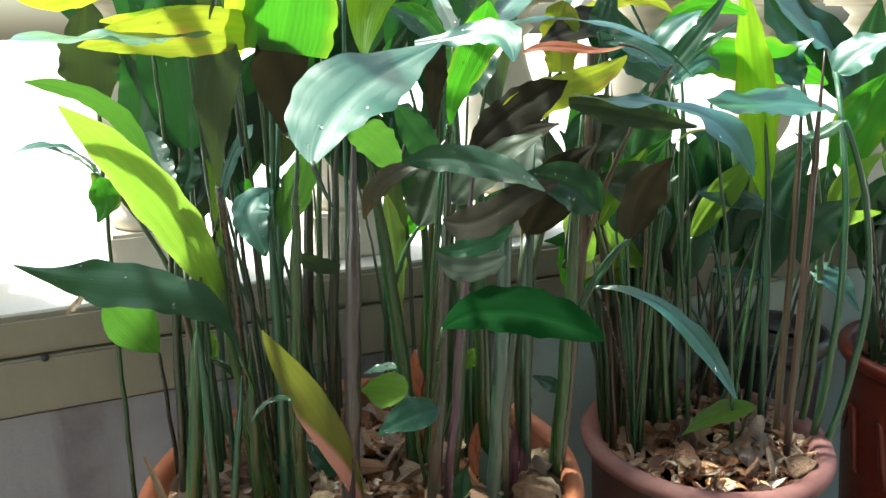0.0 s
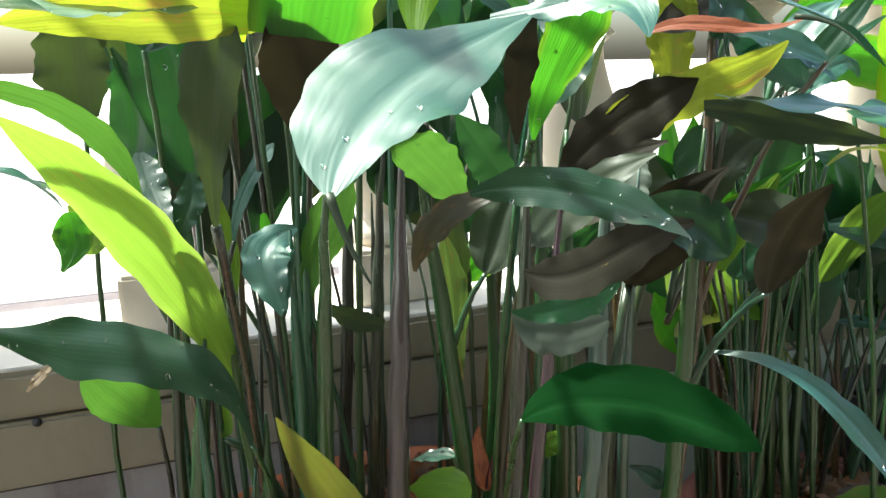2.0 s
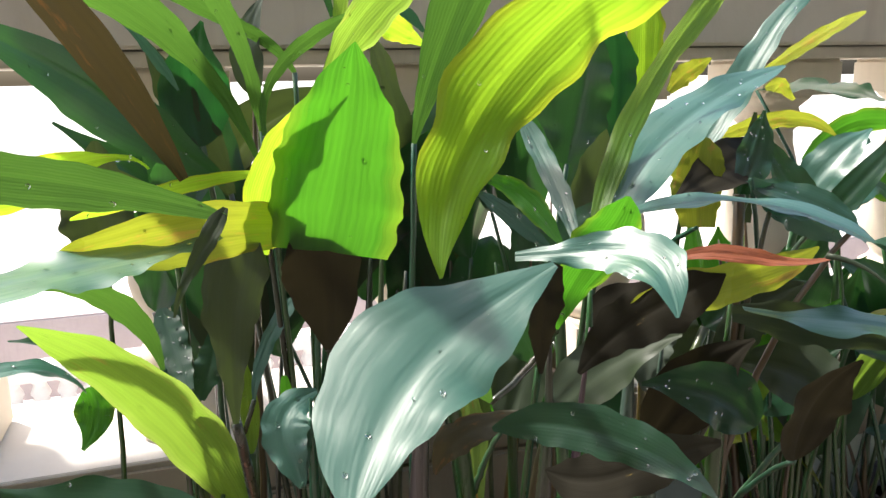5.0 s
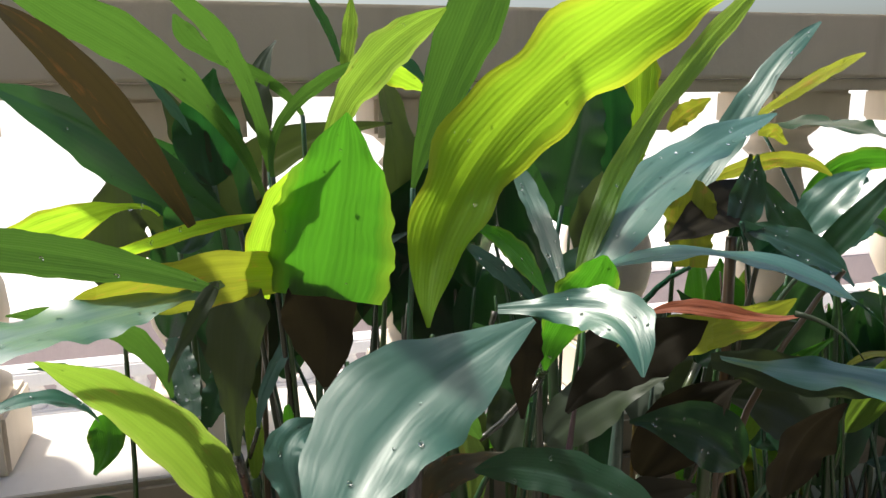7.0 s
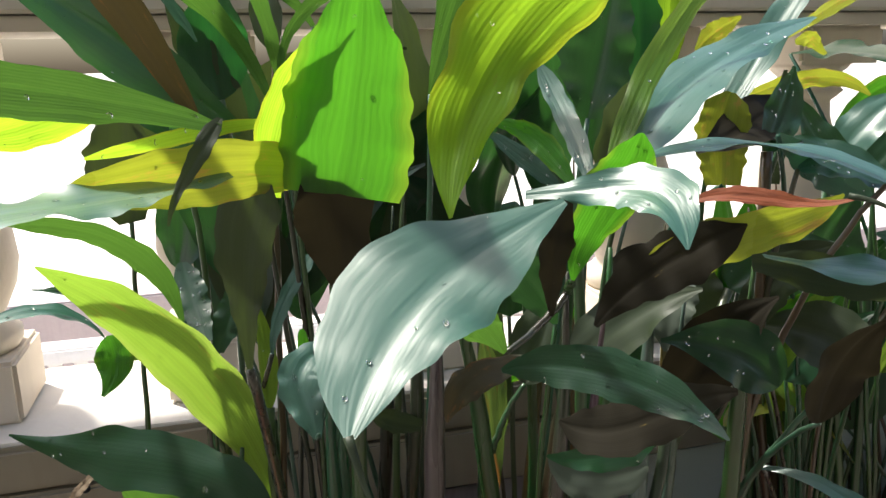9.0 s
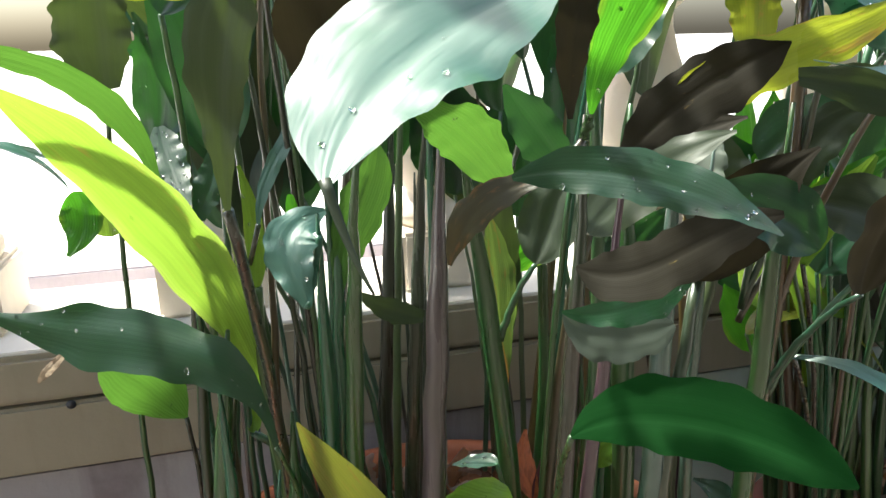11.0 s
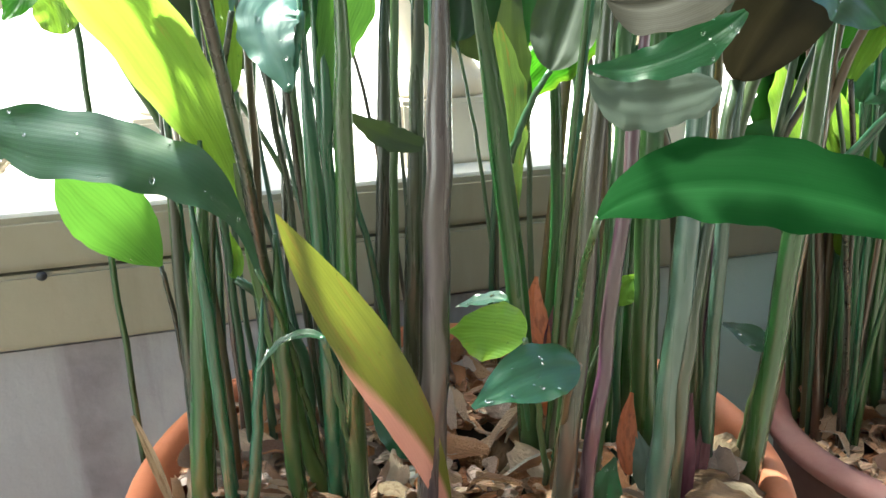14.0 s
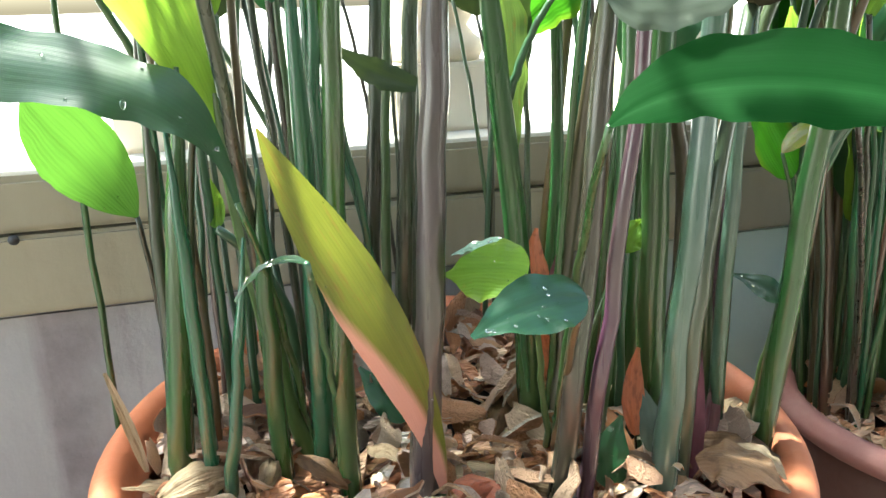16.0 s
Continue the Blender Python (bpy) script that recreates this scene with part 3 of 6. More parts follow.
def blade(owner, base, mid, tip, width, face, kind, fold=14.0, wave=0.075, curl=0.0, skew=0.0, cut=0.0, twist=0.0, shape=0.72, ridge=0.012, sides=(1.0, 1.0), sharp=0.85):
    """A lance-shaped blade: its midrib runs base - mid - tip, its upper side looks along face."""
    base, mid, tip, face = Vector(base), Vector(mid), Vector(tip), Vector(face).normalized()
    ctrl = mid * 2 - (base + tip) * 0.5
    rng = random.Random(round(base.x * 7e4) + round(tip.z * 3e4) + round(width * 1e5))
    p1, p2, p3 = rng.uniform(0, 6.28), rng.uniform(0, 6.28), rng.uniform(0, 6.28)
    nl, nw = 34, 5
    bm = bmesh.new()
    uvl = bm.loops.layers.uv.new("UVMap")
    rows, uvs = [], {}
    for i in range(nl + 1):
        s = i / nl
        p = base * (1 - s) ** 2 + ctrl * 2 * s * (1 - s) + tip * s ** 2
        d = ((ctrl - base) * (1 - s) + (tip - ctrl) * s).normalized()
        side = d.cross(face)
        if side.length < 1e-3:
            side = d.cross(Vector((0.3, 0.2, 1)))
        side.normalize()
        if twist:
            side = Matrix.Rotation(radians(twist) * (s - 0.5), 3, d) @ side
        up = side.cross(d).normalized()
        prof = (math.sin(math.pi * min(max(s, 0.0), 1.0) ** shape)) ** (sharp + 0.45 * s * s) if 0 < s < 1 else 0.0
        half = width * 0.5 * max(prof, 0.0) + 0.0012
        if cut and s > 1 - cut:
            half *= 0.9
        row = []
        for j in range(-nw, nw + 1):
            q = j / nw
            f = radians(fold) * (1 - 0.4 * abs(q)) + radians(curl) * q * q
            edge = wave * width * (math.sin(s * 15 + p1 + (0 if j > 0 else 2.1)) * 0.55 + math.sin(s * 27 + p2 + (0 if j > 0 else 1.3)) * 0.30) * q * q * min(1.0, 4 * s, 4 * (1 - s))
            rag = 1 + 0.012 * math.sin(s * 41 + p3 + j) * (abs(q) > 0.9)
            v = bm.verts.new(local(owner, p + side * (q * half * sides[j > 0] * rag * math.cos(f) + skew * width * 0.1 * math.sin(3.14 * s)) + up * (abs(q) * half * sides[j > 0] * math.sin(f) + edge - ridge * width * min(1.0, 1.4 * prof) * math.cos(q * 9.0))))
            uvs[v] = (j / nw * 0.5 * max(0.25, prof) + 0.5, s)
            row.append(v)
        rows.append(row)
    for a, b in zip(rows, rows[1:]):
        for j in range(2 * nw):
            fc = bm.faces.new((a[j], a[j + 1], b[j + 1], b[j]))
            for lp in fc.loops:
                lp[uvl].uv = uvs[lp.vert]
    ob = part("leaf", bm, LEAF[kind], owner)
    if owner is PLANT_A and DROPS.get(kind) and len(BEADED) < 150:
        BEADED.append((ob, DROPS[kind], 2 * nw))
    return ob


def leaf(owner, base, mid, tip, width, face, kind="green", foot=None, via=None, r=0.0019, label="", **k):
    ob = blade(owner, base, mid, tip, width, face, kind, **k)
    if label:
        tagged(ob, label)
    if foot != 0:
        (cx, cy), rad, z0 = SOILS[owner]
        if foot is None:
            dx, dy = base[0] - cx, base[1] - cy
            d = math.hypot(dx, dy) + 1e-6
            lim = min(d * 0.5, rad * 0.7)
            foot = (cx + dx / d * lim, cy + dy / d * lim + 0.45 * (rad * 0.8 - lim))
        petiole(owner, base, foot, r, ob, via, material=STEM_GREEN if r > 0.0045 and kind == "young" else None)
    return ob


def frond(owner, rib, left, right, face, kind, foot=None, r=0.0021, fold=8.0, wave=0.09, drops=None, label=""):
    """A blade whose midrib is the cubic curve rib, with its half widths (mm) to either side at seven places from foot to tip;
    the margin waves, the skin is pleated lengthwise, and the upper side looks along face."""
    c, face = [Vector(p) for p in rib], Vector(face).normalized()
    places = (0.0, 0.12, 0.3, 0.5, 0.7, 0.88, 1.0)
    rng = random.Random(round(c[0].x * 7e4) + round(c[3].z * 3e4) + round(left[3] * 1e3))
    p1, p2, p3, p4 = (rng.uniform(0, 6.28) for _ in range(4))
    nl, nw = 44, 8
    size = (max(left) + max(right)) * 0.001

    def half(w, s):
        k = min(sum(s >= p for p in places) - 1, 5)
        u = (s - places[k]) / (places[k + 1] - places[k])
        m0 = (w[k + 1] - w[max(k - 1, 0)]) / (places[k + 1] - places[max(k - 1, 0)]) * (places[k + 1] - places[k])
        m1 = (w[min(k + 2, 6)] - w[k]) / (places[min(k + 2, 6)] - places[k]) * (places[k + 1] - places[k])
        v = w[k] * (2 * u ** 3 - 3 * u * u + 1) + m0 * (u ** 3 - 2 * u * u + u) + w[k + 1] * (3 * u * u - 2 * u ** 3) + m1 * (u ** 3 - u * u)
        return max(v, 0.25) * 0.001

    bm = bmesh.new()
    uvl = bm.loops.layers.uv.new("UVMap")
    rows, uvs = [], {}
    for i in range(nl + 1):
        s = i / nl
        p = c[0] * (1 - s) ** 3 + c[1] * 3 * s * (1 - s) ** 2 + c[2] * 3 * s * s * (1 - s) + c[3] * s ** 3
        d = ((c[1] - c[0]) * (1 - s) ** 2 + (c[2] - c[1]) * 2 * s * (1 - s) + (c[3] - c[2]) * s * s).normalized()
        side = d.cross(face).normalized()
        up = side.cross(d).normalized()
        live = min(1.0, 5 * s, 5 * (1 - s))
        row = []
        for j in range(-nw, nw + 1):
            q = j / nw
            w = half(right if j > 0 else left, s)
            tilt = radians(fold) * (1 - 0.4 * abs(q))
            ph = 0.0 if j > 0 else 2.1
            swing = math.sin(s * 13 + p1 + ph) * 0.5 + math.sin(s * 25 + p2 + ph * 0.6) * 0.3 + math.sin(s * 49 + p4 + ph) * 0.10
            lap = 1 + live * abs(q) * (0.55 * wave * math.sin(s * 27 + p3 + ph) + 0.45 * wave * math.sin(s * 47 + p1 + ph))
            lift = wave * size * swing * q * q * live
            pleat = (0.003 if kind in GLOSSY else 0.013) * w * math.cos(q * 15.7) * live - 0.03 * w * math.exp(-q * q * 90)
            v = bm.verts.new(local(owner, p + side * (q * w * lap * math.cos(tilt)) + up * (abs(q) * w * math.sin(tilt) + lift + pleat)))
            uvs[v] = (0.5 + 0.5 * q * (0.3 + 0.7 * min(1.0, w / (size * 0.4))), s)
            row.append(v)
        rows.append(row)
    for a, b in zip(rows, rows[1:]):
        for j in range(2 * nw):
            fc = bm.faces.new((a[j], a[j + 1], b[j + 1], b[j]))
            for lp in fc.loops:
                lp[uvl].uv = uvs[lp.vert]
    ob = part("leaf", bm, LEAF[kind], owner, label)
    if drops is None:
        drops = DROPS.get(kind, 0)
    if drops:
        BEADED.append((ob, drops, 2 * nw))
    if foot != 0:
        (cx, cy), rad, z0 = SOILS[owner]
        if foot is None:
            foot = min(STALK_TOPS, key=lambda p: (p - c[0]).length)
            if (foot - c[0]).length > 0.07:
                return ob
        petiole(owner, c[0], foot, r, ob, material=STALK[rng.choice(("moss", "teal", "dusk"))])
    return ob


DROPS = {"dark": 22, "silver": 14, "deep": 12, "green": 7, "young": 6, "lime": 6, "fresh": 5, "yellow": 6, "pink": 4}
BEADED, STALK_TOPS = [], []
GLOSSY = ("silver", "dark", "deep", "matte", "bronze")


def strand(owner, parent, a, c, b, r, kind="olive", name="dry_tip"):
    bm = bmesh.new()
    pts = [local(owner, p) for p in bezier(Vector(a), Vector(c), Vector(b), 10)]
    tube_into(bm, pts, [r * (1 - 0.08 * i) for i in range(11)], 6, 0.5)
    return part(name, bm, LEAF[kind], parent, "dried thin brown leaf tip")


A, B, C = PLANT_A, PLANT_B, PLANT_C

# the stout stalks of the front


def stout(top, foot, r, via, tone):
    petiole(A, top, foot, r, via=via, name="stalk", material=STALK[tone])
    STALK_TOPS.append(Vector(top) - Vector((0, 0, 0.012)))


stout((0.298, 0.6, 0.85), (0.282, 0.611, 0.472), 0.0073, (0.291, 0.6, 0.692), "brown")
stout((0.313, 0.626, 0.85), (0.366, 0.650, 0.447), 0.0068, (0.34, 0.64, 0.688), "moss")
stout((0.254, 0.594, 0.85), (0.246, 0.631, 0.472), 0.0054, (0.247, 0.615, 0.68), "moss")
stout((0.234, 0.62, 0.8), (0.234, 0.651, 0.472), 0.0053, (0.235, 0.63, 0.672), "teal")
stout((0.252, 0.658, 0.85), (0.253, 0.711, 0.472), 0.0042, (0.246, 0.665, 0.7), "teal")
stout((0.41, 0.61, 0.85), (0.426, 0.621, 0.472), 0.0074, (0.413, 0.61, 0.643), "moss")
stout((0.423, 0.58, 0.85), (0.412, 0.585, 0.472), 0.0066, (0.416, 0.58, 0.636), "pale")
stout((0.362, 0.567, 0.85), (0.345, 0.581, 0.472), 0.0054, (0.359, 0.575, 0.665), "dusk")
stout((0.385, 0.564, 0.843), (0.361, 0.581, 0.472), 0.0040, (0.37, 0.575, 0.605), "plum")
stout((0.471, 0.62, 0.792), (0.469, 0.631, 0.472), 0.0041, (0.462, 0.62, 0.574), "plum")
stout((0.484, 0.57, 0.85), (0.486, 0.602, 0.472), 0.0061, (0.488, 0.59, 0.609), "moss")
stout((0.181, 0.66, 0.726), (0.153, 0.672, 0.472), 0.0067, (0.171, 0.665, 0.641), "moss")
stout((0.173, 0.645, 0.708), (0.173, 0.651, 0.472), 0.0039, (0.174, 0.645, 0.658), "teal")
stout((0.213, 0.64, 0.678), (0.212, 0.653, 0.472), 0.0051, (0.211, 0.645, 0.586), "moss")
stout((0.203, 0.63, 0.647), (0.177, 0.637, 0.472), 0.0034, (0.195, 0.63, 0.589), "teal")
stout((0.313, 0.8, 0.85), (0.292, 0.813, 0.472), 0.0058, (0.303, 0.8, 0.695), "dusk")
stout((0.315, 0.7, 0.85), (0.294, 0.715, 0.472), 0.0052, (0.302, 0.7, 0.675), "dusk")
stout((0.407, 0.658, 0.85), (0.415, 0.692, 0.472), 0.0044, (0.406, 0.665, 0.702), "moss")
stout((0.382, 0.7, 0.85), (0.388, 0.717, 0.472), 0.0043, (0.396, 0.7, 0.703), "moss")
stout((0.162, 0.7, 0.789), (0.149, 0.716, 0.472), 0.0038, (0.16, 0.7, 0.689), "dusk")
stout((0.439, 0.76, 0.85), (0.410, 0.778, 0.472), 0.0044, (0.423, 0.76, 0.669), "tan")
stout((0.478, 0.66, 0.85), (0.494, 0.667, 0.472), 0.0036, (0.485, 0.66, 0.665), "tan")
stout((0.429, 0.66, 0.75), (0.435, 0.670, 0.472), 0.0054, (0.431, 0.66, 0.578), "moss")
stout((0.454, 0.594, 0.825), (0.464, 0.611, 0.472), 0.0042, (0.456, 0.605, 0.627), "pale")

# the leaves of the front, along the paths that their midribs take
bent = frond(A, ((0.310, 0.457, 0.911), (0.265, 0.449, 0.895), (0.234, 0.436, 0.883), (0.216, 0.398, 0.855)), (1.6, 9.5, 19.9, 22.8, 17.8, 9.4, 0.5), (1.6, 7.3, 17.6, 29.3, 26.2, 14.9, 0.5), (-0.26, -0.66, 0.70), "silver", foot=0, fold=4, wave=0.05, drops=10)
strand(A, bent, (0.216, 0.399, 0.857), (0.219, 0.391, 0.842), (0.224, 0.384, 0.832), 0.0016)
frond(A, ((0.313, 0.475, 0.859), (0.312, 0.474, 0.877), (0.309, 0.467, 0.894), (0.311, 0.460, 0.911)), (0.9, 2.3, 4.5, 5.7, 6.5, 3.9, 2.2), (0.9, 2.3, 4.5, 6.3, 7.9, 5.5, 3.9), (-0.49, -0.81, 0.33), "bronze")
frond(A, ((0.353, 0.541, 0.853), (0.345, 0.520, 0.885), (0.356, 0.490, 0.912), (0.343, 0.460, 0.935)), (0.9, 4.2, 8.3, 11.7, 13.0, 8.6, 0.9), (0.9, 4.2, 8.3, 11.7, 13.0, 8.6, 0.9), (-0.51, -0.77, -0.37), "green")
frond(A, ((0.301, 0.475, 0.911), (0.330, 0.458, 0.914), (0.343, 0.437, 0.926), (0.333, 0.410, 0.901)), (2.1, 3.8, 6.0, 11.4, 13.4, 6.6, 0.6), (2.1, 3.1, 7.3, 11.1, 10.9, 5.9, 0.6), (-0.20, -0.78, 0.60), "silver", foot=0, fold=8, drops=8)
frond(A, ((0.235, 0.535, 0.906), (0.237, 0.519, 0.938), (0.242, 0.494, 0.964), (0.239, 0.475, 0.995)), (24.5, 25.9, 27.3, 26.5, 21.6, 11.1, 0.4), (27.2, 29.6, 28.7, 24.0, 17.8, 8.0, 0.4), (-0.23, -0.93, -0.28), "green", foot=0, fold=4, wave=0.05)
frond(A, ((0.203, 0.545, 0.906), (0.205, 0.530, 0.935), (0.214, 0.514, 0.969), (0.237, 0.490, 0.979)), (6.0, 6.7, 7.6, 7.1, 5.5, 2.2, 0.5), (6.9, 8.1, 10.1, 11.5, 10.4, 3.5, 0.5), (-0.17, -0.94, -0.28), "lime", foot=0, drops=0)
# Leaf in full shade; the shade is put into its colour.
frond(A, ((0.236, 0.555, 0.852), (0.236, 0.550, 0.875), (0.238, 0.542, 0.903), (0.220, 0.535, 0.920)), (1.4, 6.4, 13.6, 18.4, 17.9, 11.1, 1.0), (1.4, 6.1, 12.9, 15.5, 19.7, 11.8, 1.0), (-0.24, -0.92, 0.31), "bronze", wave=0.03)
frond(A, ((0.274, 0.489, 0.901), (0.289, 0.550, 0.980), (0.386, 0.524, 1.038), (0.462, 0.510, 1.076)), (0.8, 12.6, 22.8, 24.6, 25.1, 14.6, 0.9), (0.8, 11.0, 18.5, 22.7, 21.7, 12.8, 0.9), (-0.47, -0.81, -0.36), "lime", fold=6, wave=0.14, drops=14)
frond(A, ((0.298, 0.610, 0.946), (0.309, 0.607, 0.996), (0.331, 0.587, 1.041), (0.334, 0.555, 1.081)), (1.3, 4.5, 9.7, 15.5, 16.0, 9.9, 0.8), (1.3, 4.5, 9.4, 14.5, 16.2, 10.3, 0.8), (-0.35, -0.84, -0.42), "fresh", foot=(.295, .64), wave=0.05)
frond(A, ((0.249, 0.630, 0.957), (0.256, 0.631, 1.001), (0.280, 0.604, 1.029), (0.310, 0.580, 1.044)), (1.7, 3.2, 5.6, 9.1, 10.7, 5.8, 0.6), (2.7, 5.2, 9.0, 13.6, 12.2, 8.1, 0.6), (-0.27, -0.87, -0.41), "young", foot=(.239, .687))
frond(A, ((0.222, 0.660, 0.950), (0.216, 0.666, 0.987), (0.253, 0.670, 1.008), (0.278, 0.655, 1.020)), (1.4, 2.0, 2.8, 4.0, 4.7, 2.9, 0.7), (1.4, 2.0, 2.8, 4.0, 4.7, 2.9, 0.7), (-0.20, -0.90, -0.39), "fresh", foot=(.239, .687))
frond(A, ((0.320, 0.660, 1.001), (0.307, 0.660, 1.008), (0.293, 0.660, 1.015), (0.281, 0.660, 1.023)), (1.2, 3.2, 6.4, 8.2, 7.8, 4.3, 1.9), (1.2, 3.5, 7.0, 9.4, 9.1, 4.8, 1.9), (-0.29, -0.87, -0.41), "lime", foot=0)
frond(A, ((0.279, 0.630, 1.025), (0.293, 0.630, 1.024), (0.303, 0.630, 1.018), (0.311, 0.630, 1.007)), (0.7, 1.3, 2.2, 3.1, 3.4, 2.0, 1.0), (0.7, 1.3, 2.2, 3.1, 3.4, 2.0, 1.0), (-0.32, -0.91, 0.26), "silver", foot=0, drops=0)
frond(A, ((0.272, 0.690, 1.009), (0.274, 0.690, 1.027), (0.277, 0.690, 1.043), (0.279, 0.690, 1.060)), (1.5, 2.2, 3.2, 3.7, 3.7, 2.2, 0.7), (1.9, 3.4, 5.6, 6.4, 6.0, 3.2, 0.7), (-0.23, -0.86, -0.45), "young", foot=0)
frond(A, ((0.272, 0.700, 1.020), (0.268, 0.700, 1.036), (0.261, 0.700, 1.050), (0.251, 0.700, 1.064)), (1.5, 1.9, 2.4, 2.6, 2.5, 1.7, 1.1), (1.5, 2.1, 2.9, 3.3, 3.2, 2.0, 1.1), (-0.24, -0.94, 0.22), "dark", foot=0)
frond(A, ((0.217, 0.665, 0.936), (0.192, 0.672, 1.016), (0.136, 0.631, 1.030), (0.090, 0.590, 1.065)), (1.4, 3.8, 5.9, 11.0, 13.6, 9.7, 0.6), (1.4, 3.8, 5.6, 13.2, 14.1, 9.2, 0.6), (-0.02, -0.91, -0.42), "fresh", foot=(.239, .687), wave=0.09)
frond(A, ((0.221, 0.671, 0.952), (0.218, 0.670, 0.999), (0.199, 0.631, 1.042), (0.167, 0.600, 1.054)), (1.4, 3.6, 4.5, 6.2, 6.2, 4.7, 0.9), (1.4, 3.6, 4.5, 5.3, 6.8, 4.0, 0.9), (-0.11, -0.90, -0.41), "fresh", foot=(.239, .687), wave=0.09)
frond(A, ((0.245, 0.690, 0.986), (0.226, 0.689, 1.021), (0.181, 0.695, 1.016), (0.171, 0.680, 1.047)), (1.5, 3.0, 4.3, 4.2, 5.3, 6.8, 1.1), (1.5, 3.0, 4.3, 4.2, 5.3, 6.8, 1.1), (-0.11, -0.90, -0.43), "fresh", foot=(.25, .70))
frond(A, ((0.176, 0.569, 0.938), (0.156, 0.561, 0.982), (0.135, 0.534, 1.020), (0.116, 0.490, 1.035)), (2.2, 4.7, 7.5, 8.9, 7.9, 4.6, 0.5), (2.2, 4.7, 7.5, 8.9, 7.9, 4.6, 0.5), (0.01, -0.95, 0.31), "tan", foot=0, wave=0.02)
frond(A, ((0.196, 0.610, 0.930), (0.150, 0.600, 0.970), (0.133, 0.591, 0.987), (0.099, 0.545, 1.007)), (2.5, 7.9, 15.3, 18.0, 14.5, 8.0, 0.5), (2.5, 6.6, 12.0, 11.6, 10.8, 6.5, 0.5), (0.01, -0.94, 0.35), "dark", wave=0.03)
frond(A, ((0.201, 0.680, 0.914), (0.192, 0.680, 0.946), (0.172, 0.680, 0.974), (0.160, 0.680, 1.006)), (2.9, 6.3, 11.3, 11.4, 10.2, 4.7, 1.0), (2.9, 5.7, 10.0, 10.6, 10.2, 4.7, 1.0), (-0.09, -0.93, 0.36), "olive", foot=(.237, .70))
frond(A, ((0.176, 0.660, 0.977), (0.169, 0.660, 0.994), (0.157, 0.660, 1.008), (0.144, 0.660, 1.021)), (0.7, 2.0, 3.9, 3.1, 1.7, 1.1, 0.7), (0.7, 1.4, 2.4, 2.3, 1.7, 1.1, 0.7), (-0.06, -0.95, 0.30), "silver", foot=0, drops=0)
frond(A, ((0.161, 0.575, 0.943), (0.148, 0.564, 0.962), (0.108, 0.538, 0.937), (0.088, 0.525, 0.939)), (0.6, 0.8, 2.6, 10.7, 11.0, 6.4, 1.3), (0.6, 1.0, 2.2, 8.0, 8.8, 5.2, 1.3), (0.06, -0.96, -0.29), "lime", foot=0, wave=0.06)
frond(A, ((0.209, 0.610, 0.934), (0.178, 0.596, 0.935), (0.150, 0.578, 0.928), (0.129, 0.550, 0.926)), (2.1, 3.3, 4.4, 4.6, 4.0, 2.5, 0.7), (2.1, 3.1, 3.9, 3.8, 3.2, 2.5, 0.7), (-0.04, -0.96, -0.26), "lime", wave=0.06)
frond(A, ((0.189, 0.525, 0.919), (0.144, 0.509, 0.913), (0.124, 0.481, 0.918), (0.089, 0.455, 0.916)), (2.7, 7.8, 14.4, 18.5, 20.6, 14.4, 1.2), (2.7, 5.7, 11.4, 16.3, 20.1, 14.4, 1.2), (-0.30, -0.40, 0.87), "silver", foot=0, fold=4, drops=30)
frond(A, ((0.223, 0.536, 0.918), (0.184, 0.537, 0.922), (0.149, 0.520, 0.920), (0.116, 0.505, 0.912)), (7.9, 12.3, 15.8, 16.0, 11.6, 5.8, 0.4), (8.4, 14.0, 15.7, 15.2, 12.2, 6.0, 0.4), (-0.05, -0.90, -0.44), "yellow", foot=0, wave=0.05)
frond(A, ((0.200, 0.665, 0.678), (0.184, 0.665, 0.763), (0.136, 0.634, 0.833), (0.099, 0.570, 0.876)), (1.8, 8.1, 16.9, 20.2, 16.6, 8.5, 0.6), (1.8, 7.0, 16.1, 18.7, 15.1, 8.5, 0.6), (-0.02, -0.98, -0.22), "young", foot=(.217, .694), wave=0.07, r=.0046, drops=10)
frond(A, ((0.153, 0.660, 0.814), (0.147, 0.658, 0.860), (0.116, 0.631, 0.885), (0.079, 0.610, 0.889)), (1.3, 3.9, 7.2, 8.1, 6.3, 4.7, 0.6), (1.3, 3.9, 7.2, 8.1, 6.3, 4.7, 0.6), (0.03, -0.94, -0.34), "fresh")
frond(A, ((0.202, 0.623, 0.666), (0.192, 0.633, 0.744), (0.111, 0.667, 0.718), (0.048, 0.668, 0.752)), (1.4, 4.2, 14.3, 18.0, 18.8, 6.6, 0.6), (1.4, 4.2, 13.5, 16.3, 18.2, 6.0, 0.6), (-0.12, -0.80, 0.58), "dark", foot=(.234, .676), fold=-10, wave=0.09)
frond(A, ((0.092, 0.655, 0.724), (0.088, 0.653, 0.720), (0.083, 0.649, 0.717), (0.079, 0.650, 0.712)), (2.0, 2.3, 2.8, 2.9, 2.7, 1.5, 0.7), (2.0, 2.2, 2.5, 2.6, 2.3, 1.3, 0.7), (0.06, -0.80, 0.59), "dry", foot=0)
frond(A, ((0.144, 0.742, 0.634), (0.129, 0.734, 0.666), (0.119, 0.705, 0.690), (0.108, 0.683, 0.714)), (1.0, 11.2, 19.2, 23.4, 22.0, 14.8, 3.3), (1.0, 9.6, 17.7, 20.9, 20.2, 13.2, 3.3), (0.04, -0.90, 0.43), "fresh", foot=(.150, .770), fold=8, wave=0.02)
